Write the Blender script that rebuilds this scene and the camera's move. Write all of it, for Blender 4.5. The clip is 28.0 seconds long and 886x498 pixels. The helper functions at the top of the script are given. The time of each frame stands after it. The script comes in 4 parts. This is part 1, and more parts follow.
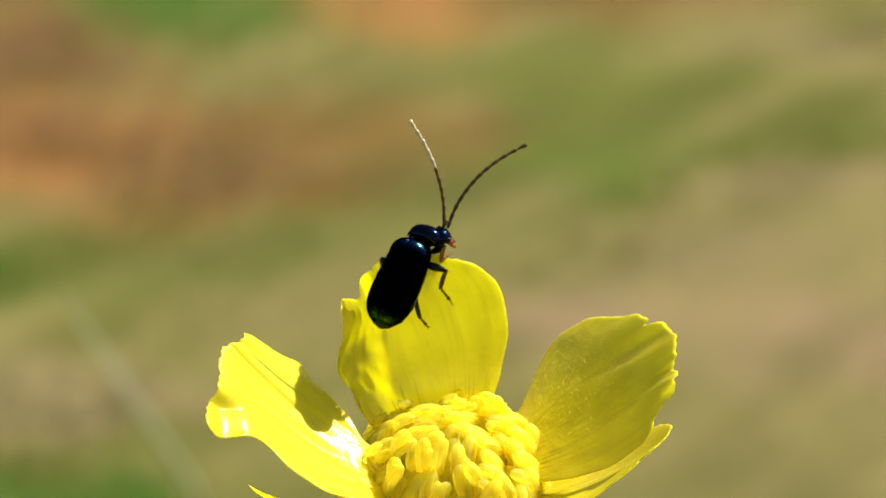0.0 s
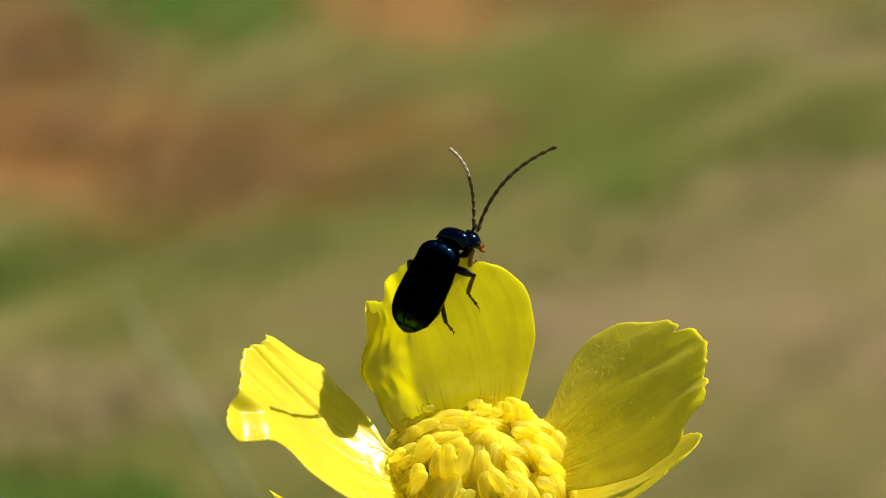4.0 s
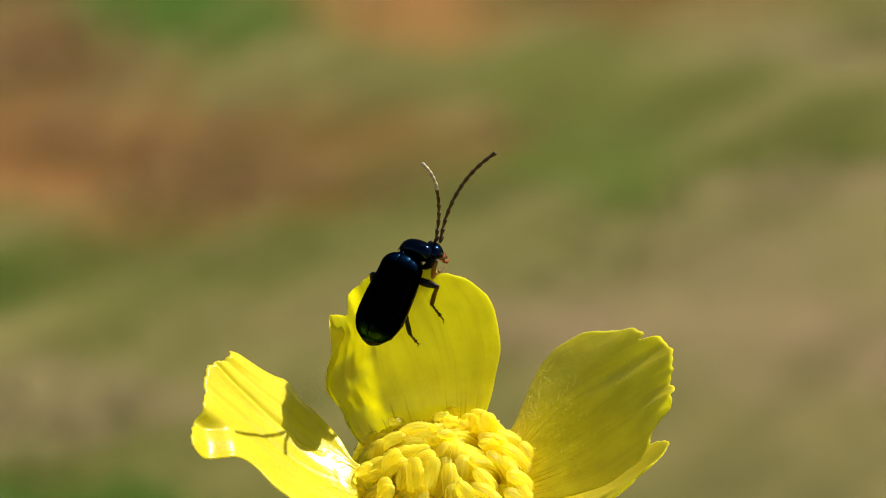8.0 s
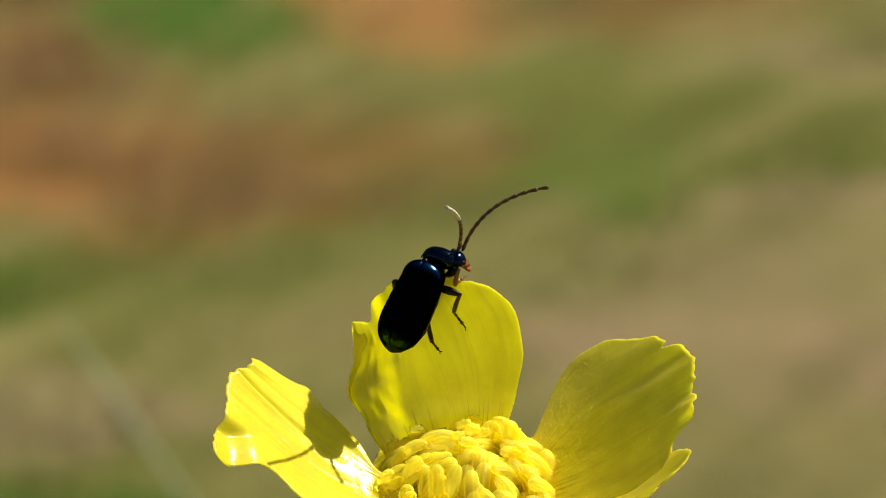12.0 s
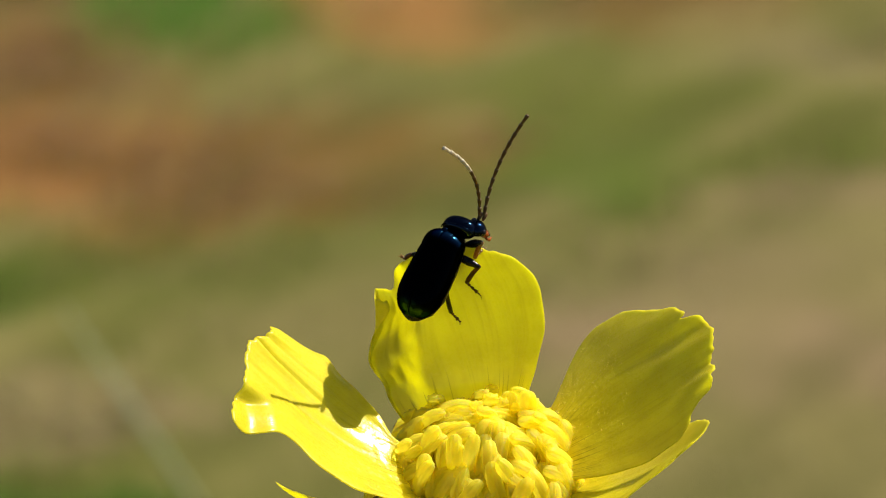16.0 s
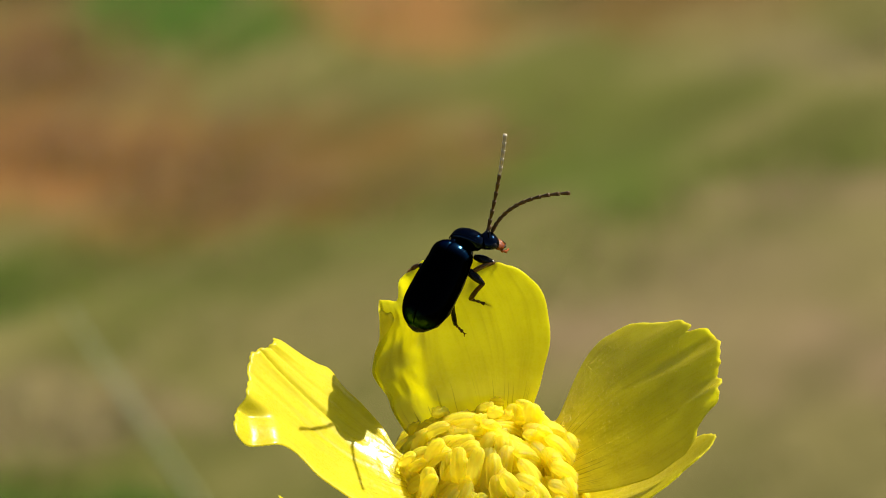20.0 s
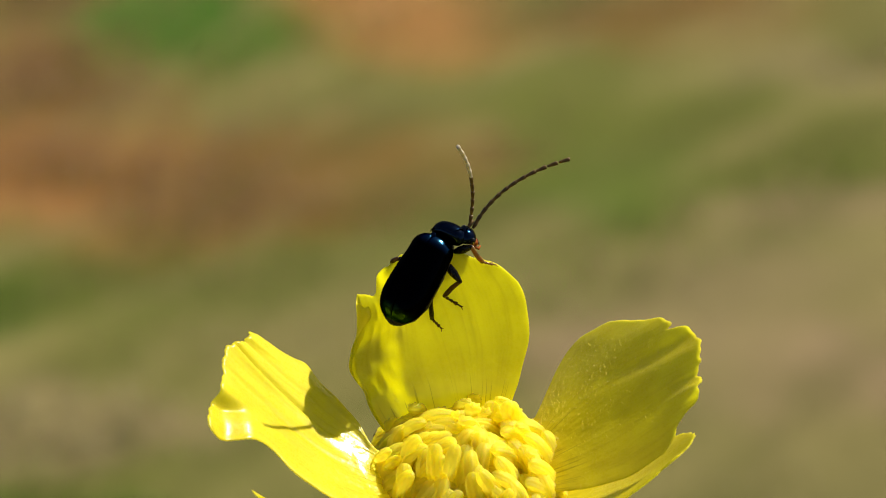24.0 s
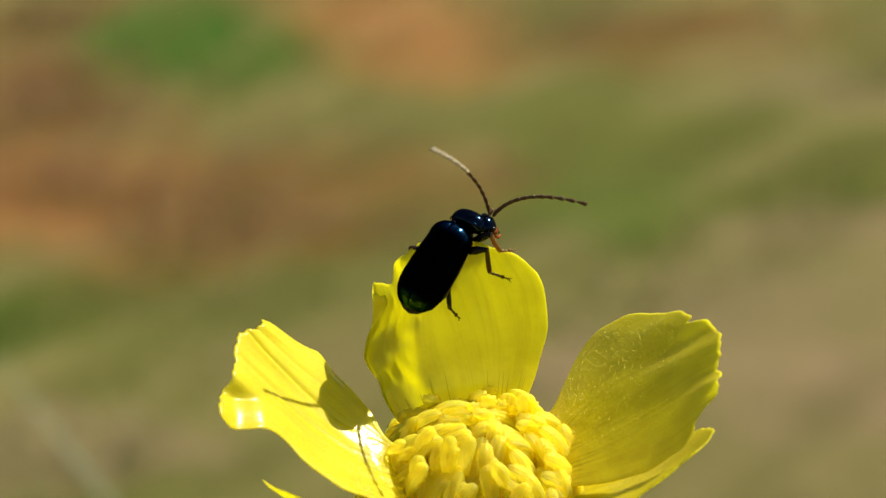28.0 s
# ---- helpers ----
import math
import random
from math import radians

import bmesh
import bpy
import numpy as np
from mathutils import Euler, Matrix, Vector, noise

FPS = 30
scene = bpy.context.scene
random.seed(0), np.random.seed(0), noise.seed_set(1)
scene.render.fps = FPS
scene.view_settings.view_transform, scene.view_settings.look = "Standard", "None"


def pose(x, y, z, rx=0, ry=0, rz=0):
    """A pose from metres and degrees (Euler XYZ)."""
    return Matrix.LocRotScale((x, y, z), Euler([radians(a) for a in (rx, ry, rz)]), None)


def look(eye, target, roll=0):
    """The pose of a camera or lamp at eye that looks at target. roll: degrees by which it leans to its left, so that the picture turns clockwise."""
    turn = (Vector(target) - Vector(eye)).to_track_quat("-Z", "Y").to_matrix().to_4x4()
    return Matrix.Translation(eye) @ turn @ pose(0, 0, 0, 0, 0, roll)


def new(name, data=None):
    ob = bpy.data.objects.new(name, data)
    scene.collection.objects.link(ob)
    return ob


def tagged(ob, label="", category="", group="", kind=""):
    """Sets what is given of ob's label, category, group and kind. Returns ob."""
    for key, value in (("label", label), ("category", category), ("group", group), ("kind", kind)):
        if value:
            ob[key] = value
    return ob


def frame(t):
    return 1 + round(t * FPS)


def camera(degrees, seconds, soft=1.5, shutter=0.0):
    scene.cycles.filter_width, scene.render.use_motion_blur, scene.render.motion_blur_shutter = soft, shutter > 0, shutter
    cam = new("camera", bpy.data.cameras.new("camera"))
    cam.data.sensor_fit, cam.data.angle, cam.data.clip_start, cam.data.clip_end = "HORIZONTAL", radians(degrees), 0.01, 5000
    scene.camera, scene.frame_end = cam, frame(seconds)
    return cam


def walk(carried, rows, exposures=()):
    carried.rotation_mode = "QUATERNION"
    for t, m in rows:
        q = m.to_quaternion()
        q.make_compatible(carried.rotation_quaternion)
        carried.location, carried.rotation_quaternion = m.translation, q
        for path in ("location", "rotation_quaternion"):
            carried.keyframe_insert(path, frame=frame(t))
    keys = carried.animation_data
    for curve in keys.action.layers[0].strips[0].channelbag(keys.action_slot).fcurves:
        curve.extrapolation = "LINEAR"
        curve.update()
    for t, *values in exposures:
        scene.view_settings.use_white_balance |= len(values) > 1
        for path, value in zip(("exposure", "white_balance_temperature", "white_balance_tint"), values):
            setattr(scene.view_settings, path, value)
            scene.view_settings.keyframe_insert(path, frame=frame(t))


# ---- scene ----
# A blue-black leaf beetle on a buttercup in a sunny meadow. Small things are modelled in millimetres.
MM = 0.001
HEAD_HEIGHT = 0.32                                  # the flower's heart above the ground
VIEW = pose(0, 0, HEAD_HEIGHT, 65, 0, 0)            # x right, y up, z towards the camera, at the flower's heart

# ---- camera ----
cam = camera(7.3, 28.0, soft=0.9, shutter=0.5)
cam.data.dof.use_dof = True
cam.data.dof.focus_distance = 0.2895
cam.data.dof.aperture_fstop = cam.data.lens / 2.2
cam.data.dof.aperture_blades = 0
walk(cam, [
    (0, pose(-0.00051, -0.26767, 0.45583, 65.000, 0, 0.000)),
    (1, pose(-0.00051, -0.26632, 0.45520, 65.009, 0, 0.023)),
    (2, pose(-0.00051, -0.26496, 0.45456, 65.019, 0, 0.037)),
    (3, pose(-0.00051, -0.26360, 0.45393, 65.000, 0, 0.056)),
    (5.5, pose(-0.00051, -0.26171, 0.45305, 65.000, 0, 0.056)),
    (6, pose(-0.00051, -0.26133, 0.45287, 65.023, 0, 0.047)),
    (7, pose(-0.00051, -0.26110, 0.45277, 65.028, 0, 0.047)),
    (8, pose(-0.00051, -0.26088, 0.45266, 65.047, 0, 0.056)),
    (9, pose(-0.00051, -0.26065, 0.45255, 65.075, 0, 0.065)),
    (10, pose(-0.00051, -0.26042, 0.45245, 65.112, 0, 0.075)),
    (11, pose(-0.00051, -0.26020, 0.45234, 65.149, 0, 0.093)),
    (12, pose(-0.00051, -0.25997, 0.45224, 65.140, 0, 0.084)),
    (14.5, pose(-0.00051, -0.25978, 0.45215, 65.121, 0, 0.065)),
    (15.5, pose(-0.00051, -0.25971, 0.45211, 65.103, 0, 0.056)),
    (17, pose(-0.00051, -0.25959, 0.45206, 65.117, 0, 0.056)),
    (18, pose(-0.00051, -0.25952, 0.45203, 65.084, 0, 0.065)),
    (20, pose(-0.00051, -0.25916, 0.45186, 65.112, 0, 0.075)),
    (21, pose(-0.00051, -0.25897, 0.45177, 65.159, 0, 0.084)),
    (23.5, pose(-0.00051, -0.25677, 0.45074, 65.214, 0, 0.084)),
    (25, pose(-0.00051, -0.25544, 0.45012, 65.280, 0, 0.093)),
    (26, pose(-0.00051, -0.25423, 0.44956, 65.345, 0, 0.112)),
    (27, pose(-0.00051, -0.25302, 0.44900, 65.345, 0, 0.121)),
    (28, pose(-0.00051, -0.25181, 0.44843, 65.401, 0, 0.140)),
], exposures=[(0, 1.42), (0.5, 1.18), (1.2, 0.98), (1.6, 0.90), (2.1, 0.85), (2.7, 0.94), (3.3, 1.0), (28, 1.0)])

# ---- world, sun ----
SUN = Vector((0.570, 0.390, 0.722)).normalized()     # the way to the sun
world = bpy.data.worlds.new("sky")
scene.world = world
world.use_nodes = True
sky = world.node_tree.nodes.new("ShaderNodeTexSky")
sky.sky_type, sky.sun_disc = "NISHITA", False
sky.sun_elevation, sky.sun_rotation = math.asin(SUN.z), math.atan2(SUN.x, SUN.y)
back = world.node_tree.nodes["Background"]
back.inputs["Strength"].default_value = 0.05
world.node_tree.links.new(sky.outputs["Color"], back.inputs["Color"])
lamp = bpy.data.lights.new("sun", "SUN")
lamp.energy, lamp.angle, lamp.color = 5.0, radians(0.5), (1.0, 0.94, 0.75)
new("sun", lamp).matrix_world = look(SUN * 20, (0, 0, 0))


# ---- materials ----
class Nodes:
    """Short ways to lay nodes of one material."""

    def __init__(self, name):
        self.mat = bpy.data.materials.new(name)
        self.mat.use_nodes = True
        self.tree = self.mat.node_tree
        self.bsdf = self.tree.nodes["Principled BSDF"]
        self.out = self.tree.nodes["Material Output"]
        self.coord = self.tree.nodes.new("ShaderNodeTexCoord").outputs["Object"]

    def put(self, kind, **inputs):
        n = self.tree.nodes.new(kind)
        for key, v in inputs.items():
            self.feed(n.inputs[key.replace("_", " ")], v)
        return n

    def feed(self, socket, v):
        if isinstance(v, bpy.types.NodeSocket):
            self.tree.links.new(v, socket)
        else:
            socket.default_value = v

    def noise(self, scale, detail=3.0, vector=None):
        return self.put("ShaderNodeTexNoise", Vector=vector or self.coord, Scale=scale, Detail=detail).outputs["Fac"]

    def span(self, v, a, b, c=0.0, d=1.0):
        n = self.tree.nodes.new("ShaderNodeMapRange")
        n.interpolation_type = "SMOOTHSTEP"
        for i, x in enumerate((v, a, b, c, d)):
            self.feed(n.inputs[i], x)
        return n.outputs["Result"]

    def mix(self, f, a, b):
        n = self.tree.nodes.new("ShaderNodeMix")
        n.data_type = "RGBA"
        for i, x in ((0, f), (6, a), (7, b)):
            self.feed(n.inputs[i], x if isinstance(x, (bpy.types.NodeSocket, float, int)) else (*x, 1))
        return n.outputs[2]

    def math(self, op, a, b=0.0):
        n = self.tree.nodes.new("ShaderNodeMath")
        n.operation = op
        self.feed(n.inputs[0], a), self.feed(n.inputs[1], b)
        return n.outputs[0]

    def bump(self, height, strength, distance):
        return self.put("ShaderNodeBump", Height=height, Strength=strength, Distance=distance).outputs["Normal"]

    def chance(self):
        return self.tree.nodes.new("ShaderNodeObjectInfo").outputs["Random"]


def surface(name, a, b, rough=0.5, metal=0.0, coarse=600.0, fine=5000.0, relief=0.3, depth=0.00003, gloss=0.5, translucent=0.0, glow=None, spread=0.0, soft=0.0, clear=0.0):
    """A surface whose colour wanders from a to b at two scales, with fine relief; some light may pass through it."""
    n = Nodes(name)
    big, small = n.noise(coarse), n.noise(fine, 2.0)
    f = n.math("ADD", n.math("MULTIPLY", big, 0.65), n.math("MULTIPLY", small, 0.35))
    if spread:
        f = n.math("ADD", f, n.math("MULTIPLY", n.math("SUBTRACT", n.chance(), 0.5), spread))
    col = n.mix(n.span(f, 0.3, 0.7), a, b)
    n.feed(n.bsdf.inputs["Base Color"], col)
    n.feed(n.bsdf.inputs["Roughness"], n.span(small, 0.2, 0.8, rough * 0.8, min(1, rough * 1.2)))
    n.bsdf.inputs["Metallic"].default_value = metal
    n.bsdf.inputs["Specular IOR Level"].default_value = gloss
    nor = n.bump(small, relief, depth)
    n.feed(n.bsdf.inputs["Normal"], nor)
    if soft:
        n.bsdf.inputs["Subsurface Weight"].default_value = 1.0
        n.bsdf.inputs["Subsurface Radius"].default_value = (1.0, 0.80, 0.20)
        n.bsdf.inputs["Subsurface Scale"].default_value = soft
    if translucent:
        through_light = n.put("ShaderNodeBsdfTranslucent", Color=col if glow is None else (*glow, 1), Normal=nor)
        m = n.put("ShaderNodeMixShader", Fac=translucent)
        n.tree.links.new(n.bsdf.outputs[0], m.inputs[1])
        n.tree.links.new(through_light.outputs[0], m.inputs[2])
        last = m
        if clear:
            last = n.put("ShaderNodeMixShader", Fac=clear)
            n.tree.links.new(m.outputs[0], last.inputs[1])
            n.tree.links.new(n.put("ShaderNodeBsdfTransparent", Color=(*glow, 1)).outputs[0], last.inputs[2])
        n.tree.links.new(last.outputs[0], n.out.inputs["Surface"])
    return n.mat


def petal_material():
    """Thin lacquered yellow petal: veins from the claw, a waxy gloss, light passing through."""
    n = Nodes("petal")
    uv = n.tree.nodes.new("ShaderNodeUVMap").outputs["UV"]
    sep = n.put("ShaderNodeSeparateXYZ", Vector=uv)
    along, across = sep.outputs["Y"], sep.outputs["X"]
    streak = n.put("ShaderNodeTexNoise", Vector=n.put("ShaderNodeMapping", Vector=uv, Scale=(34, 2.2, 1)).outputs[0], Scale=1.0, Detail=3.0).outputs["Fac"]
    dots = n.put("ShaderNodeTexVoronoi", Vector=n.coord, Scale=8000.0)
    cells = n.math("ADD", n.math("MULTIPLY", n.noise(9000.0, 2.0), 0.6), n.math("MULTIPLY", dots.outputs["Distance"], 0.5))
    blotch = n.noise(420.0)
    yellow = n.mix(n.span(blotch, 0.3, 0.75), (0.80, 0.685, 0.042), (0.75, 0.615, 0.026))
    yellow = n.mix(n.span(streak, 0.56, 0.80, 0.0, 0.30), yellow, (0.66, 0.52, 0.015))
    # thin dark honey guides in the lower third
    fork = n.put("ShaderNodeTexNoise", Vector=n.put("ShaderNodeMapping", Vector=uv, Scale=(95, 2.0, 1)).outputs[0], Scale=1.0, Detail=0.0).outputs["Fac"]
    low = n.math("MULTIPLY", n.span(along, 0.14, 0.22), n.span(along, 0.50, 0.36))
    guide = n.math("MULTIPLY", n.math("MULTIPLY", n.span(fork, 0.655, 0.70), low), 0.42)
    yellow = n.mix(guide, yellow, (0.13, 0.09, 0.01))
    n.feed(n.bsdf.inputs["Base Color"], yellow)
    n.feed(n.bsdf.inputs["Roughness"], n.math("ADD", n.span(cells, 0.25, 0.75, -0.05, 0.05), n.span(along, 0.36, 0.58, 0.20, 0.28)))
    n.feed(n.bsdf.inputs["Specular IOR Level"], n.span(along, 0.34, 0.52, 0.9, 0.38))
    h = n.math("ADD", n.math("MULTIPLY", cells, 0.22), n.math("ADD", n.math("MULTIPLY", streak, 0.45), n.math("MULTIPLY", blotch, 0.6)))
    h = n.math("ADD", h, n.math("MULTIPLY", n.noise(1500.0, 1.5), n.span(along, 0.55, 0.25, 0.35, 3.5)))
    nor = n.bump(h, 0.42, 0.00007)
    n.feed(n.bsdf.inputs["Normal"], nor)
    sheer = n.mix(n.span(n.noise(650.0, 3.0), 0.35, 0.7), (0.945, 0.925, 0.055), (0.82, 0.795, 0.037))
    sheer = n.mix(n.span(streak, 0.45, 0.75, 0.0, 0.45), sheer, (0.68, 0.635, 0.03))
    trans = n.put("ShaderNodeBsdfTranslucent", Color=n.mix(guide, sheer, (0.22, 0.18, 0.01)), Normal=nor)
    m = n.put("ShaderNodeMixShader", Fac=0.61)
    n.tree.links.new(n.bsdf.outputs[0], m.inputs[1])
    n.tree.links.new(trans.outputs[0], m.inputs[2])
    n.tree.links.new(m.outputs[0], n.out.inputs["Surface"])
    return n.mat


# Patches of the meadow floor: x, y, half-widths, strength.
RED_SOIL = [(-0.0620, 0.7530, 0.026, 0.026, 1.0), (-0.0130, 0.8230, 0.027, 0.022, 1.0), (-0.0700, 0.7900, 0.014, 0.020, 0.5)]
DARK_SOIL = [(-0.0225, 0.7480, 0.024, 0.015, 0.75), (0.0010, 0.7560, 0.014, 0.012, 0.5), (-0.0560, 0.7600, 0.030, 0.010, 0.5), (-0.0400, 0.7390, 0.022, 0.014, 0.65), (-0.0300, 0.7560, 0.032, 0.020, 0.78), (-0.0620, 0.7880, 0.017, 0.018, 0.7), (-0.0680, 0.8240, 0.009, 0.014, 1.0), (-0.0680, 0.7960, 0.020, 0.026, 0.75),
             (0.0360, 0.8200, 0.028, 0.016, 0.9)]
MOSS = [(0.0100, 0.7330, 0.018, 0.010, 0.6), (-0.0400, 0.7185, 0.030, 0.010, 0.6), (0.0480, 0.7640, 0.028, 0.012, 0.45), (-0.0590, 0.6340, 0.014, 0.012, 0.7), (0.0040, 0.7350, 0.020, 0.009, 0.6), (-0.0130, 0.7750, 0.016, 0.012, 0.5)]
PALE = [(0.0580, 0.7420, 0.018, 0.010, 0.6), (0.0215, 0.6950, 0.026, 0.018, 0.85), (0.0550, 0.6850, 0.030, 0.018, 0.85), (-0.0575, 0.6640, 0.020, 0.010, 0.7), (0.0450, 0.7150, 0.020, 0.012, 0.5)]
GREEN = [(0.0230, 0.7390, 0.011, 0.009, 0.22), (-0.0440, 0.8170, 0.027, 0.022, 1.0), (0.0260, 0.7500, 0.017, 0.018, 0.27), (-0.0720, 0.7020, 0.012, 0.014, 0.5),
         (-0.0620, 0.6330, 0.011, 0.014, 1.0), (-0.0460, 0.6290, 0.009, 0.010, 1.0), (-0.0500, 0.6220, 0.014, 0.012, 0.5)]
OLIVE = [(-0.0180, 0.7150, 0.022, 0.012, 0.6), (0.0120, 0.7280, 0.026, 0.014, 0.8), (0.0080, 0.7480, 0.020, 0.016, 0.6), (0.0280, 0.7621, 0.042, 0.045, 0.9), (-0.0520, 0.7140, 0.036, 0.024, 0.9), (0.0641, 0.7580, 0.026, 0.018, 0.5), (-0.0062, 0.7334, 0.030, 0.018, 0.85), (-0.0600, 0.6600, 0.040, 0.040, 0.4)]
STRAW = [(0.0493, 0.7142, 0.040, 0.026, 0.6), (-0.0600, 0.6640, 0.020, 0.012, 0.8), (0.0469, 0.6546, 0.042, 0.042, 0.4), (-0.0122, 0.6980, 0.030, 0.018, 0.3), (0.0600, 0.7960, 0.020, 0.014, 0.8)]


def ground_material():
    """Meadow floor: short dead thatch, mossy green, and patches of bare red earth."""
    n = Nodes("meadow_floor")
    warp = n.tree.nodes.new("ShaderNodeTexNoise")
    n.feed(warp.inputs["Vector"], n.coord)
    warp.inputs["Scale"].default_value, warp.inputs["Detail"].default_value = 38.0, 1.0
    shift = n.tree.nodes.new("ShaderNodeVectorMath")
    shift.operation = "MULTIPLY_ADD"
    n.feed(shift.inputs[0], warp.outputs["Color"])
    shift.inputs[1].default_value = (0.03, 0.03, 0.0)
    n.feed(shift.inputs[2], n.coord)
    centred = n.put("ShaderNodeMapping", Vector=shift.outputs[0], Location=(-0.015, -0.015, 0)).outputs[0]
    wide = n.noise(3.0, 2.0)
    grain = n.noise(420.0, 3.0)
    col = n.mix(n.span(wide, 0.35, 0.65), (0.099, 0.085, 0.026), (0.079, 0.077, 0.016))
    # long drifts of dead and living grass, combed one way
    combed = n.put("ShaderNodeMapping", Vector=n.put("ShaderNodeMapping", Vector=n.coord, Rotation=(0, 0, radians(-48))).outputs[0], Scale=(0.25, 1, 1)).outputs[0]
    drift = n.noise(70.0, 1.0, combed)
    col = n.mix(n.span(drift, 0.52, 0.70, 0.0, 0.7), col, (0.145, 0.120, 0.043))
    col = n.mix(n.span(drift, 0.46, 0.30, 0.0, 0.6), col, (0.060, 0.060, 0.012))
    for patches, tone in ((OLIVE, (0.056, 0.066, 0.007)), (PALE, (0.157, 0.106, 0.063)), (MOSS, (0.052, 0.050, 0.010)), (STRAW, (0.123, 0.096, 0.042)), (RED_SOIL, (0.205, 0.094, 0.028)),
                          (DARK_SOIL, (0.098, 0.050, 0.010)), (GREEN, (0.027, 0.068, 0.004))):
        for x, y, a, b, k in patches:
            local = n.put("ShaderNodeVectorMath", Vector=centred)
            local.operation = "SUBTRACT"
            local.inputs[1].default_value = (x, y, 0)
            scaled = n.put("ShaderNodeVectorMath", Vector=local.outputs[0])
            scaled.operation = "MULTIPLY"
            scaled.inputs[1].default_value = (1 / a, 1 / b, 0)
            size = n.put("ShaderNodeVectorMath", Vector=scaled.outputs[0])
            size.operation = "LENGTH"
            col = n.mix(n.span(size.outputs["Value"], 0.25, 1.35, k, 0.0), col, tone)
    wisps = n.noise(85.0, 1.0, combed)
    col = n.mix(n.span(wisps, 0.52, 0.66, 0.0, 0.42), col, (0.145, 0.118, 0.046))
    col = n.mix(n.span(wisps, 0.48, 0.34, 0.0, 0.45), col, (0.050, 0.048, 0.010))
    col = n.mix(n.span(grain, 0.4, 0.75, 0.0, 0.18), col, (0.045, 0.036, 0.012))
    n.feed(n.bsdf.inputs["Base Color"], col)
    n.bsdf.inputs["Roughness"].default_value = 0.95
    n.bsdf.inputs["Specular IOR Level"].default_value = 0.12
    n.feed(n.bsdf.inputs["Normal"], n.bump(grain, 0.6, 0.002))
    return n.mat


PETAL = petal_material()
ANTHER = surface("pollen_yellow", (1.0, 0.845, 0.085), (1.0, 0.885, 0.14), 0.48, coarse=900, fine=7000, relief=0.6, depth=0.00004, gloss=0.35, translucent=0.5, glow=(1.0, 0.945, 0.27), spread=0.1, soft=0.0010, clear=0.6)
GRAIN = surface("glitter_grain", (0.96, 0.82, 0.06), (0.98, 0.88, 0.15), 0.2, coarse=9000, fine=30000, gloss=0.8)
FILAMENT = surface("filament_yellow", (1.0, 0.79, 0.04), (1.0, 0.83, 0.06), 0.4, translucent=0.5, glow=(1.0, 0.93, 0.20), clear=0.7)
CARPEL = surface("carpel_green", (0.94, 0.80, 0.05), (0.94, 0.82, 0.07), 0.45, translucent=0.3)
SEPAL = surface("sepal_green", (0.34, 0.36, 0.03), (0.52, 0.44, 0.04), 0.5, coarse=900, translucent=0.3)
SEPAL_TIP = surface("withered_brown", (0.05, 0.034, 0.006), (0.12, 0.09, 0.012), 0.5, gloss=0.2, translucent=0.3)
STEM = surface("stem_green", (0.16, 0.24, 0.04), (0.22, 0.28, 0.05), 0.5, coarse=300, fine=3000)
HAIR = surface("fine_hair", (0.65, 0.63, 0.5), (0.75, 0.72, 0.6), 0.4)
BLUE = surface("blue_black_thorax", (0.0015, 0.005, 0.013), (0.003, 0.010, 0.026), 0.14, 1.0, coarse=1500, fine=16000, relief=0.1, depth=0.00002)
CHITIN = surface("black_brown_shell", (0.005, 0.004, 0.003), (0.012, 0.008, 0.005), 0.3, coarse=2500, fine=14000, gloss=0.15)
EYE = surface("black_eye", (0.004, 0.003, 0.004), (0.008, 0.007, 0.007), 0.15, coarse=4000, fine=30000, relief=0.4, depth=0.00001, gloss=0.2)
LEG = surface("dark_brown_leg", (0.002, 0.0016, 0.001), (0.007, 0.004, 0.002), 0.25, coarse=1800, fine=14000, gloss=0.16)
SHIN = surface("brown_shin", (0.014, 0.007, 0.003), (0.085, 0.040, 0.010), 0.3, coarse=1600, fine=14000, gloss=0.25, translucent=0.15, glow=(0.6, 0.26, 0.04))
AMBER = surface("amber_leg", (0.10, 0.050, 0.012), (0.22, 0.120, 0.030), 0.3, coarse=2200, fine=14000, translucent=0.3, glow=(0.7, 0.32, 0.06))
ORANGE = surface("orange_mouth", (0.13, 0.020, 0.004), (0.30, 0.075, 0.006), 0.22, coarse=4000, fine=14000, relief=0.6, depth=0.00005, translucent=0.18, glow=(0.8, 0.25, 0.03))
FEELER = surface("brown_feeler", (0.040, 0.021, 0.007), (0.130, 0.074, 0.028), 0.38, coarse=2000, fine=20000, relief=0.5, gloss=0.2, translucent=0.12, glow=(0.5, 0.28, 0.1))
SUNLIT_FEELER = surface("sunlit_feeler", (0.32, 0.26, 0.19), (0.62, 0.54, 0.42), 0.35, coarse=2500, fine=20000, relief=0.6, translucent=0.15, glow=(0.6, 0.45, 0.25))
lacquer = BLUE.node_tree.nodes["Principled BSDF"].inputs
lacquer["Coat Weight"].default_value, lacquer["Coat Roughness"].default_value = 0.14, 0.08
lacquer["Specular Tint"].default_value = (0.16, 0.20, 0.30, 1)


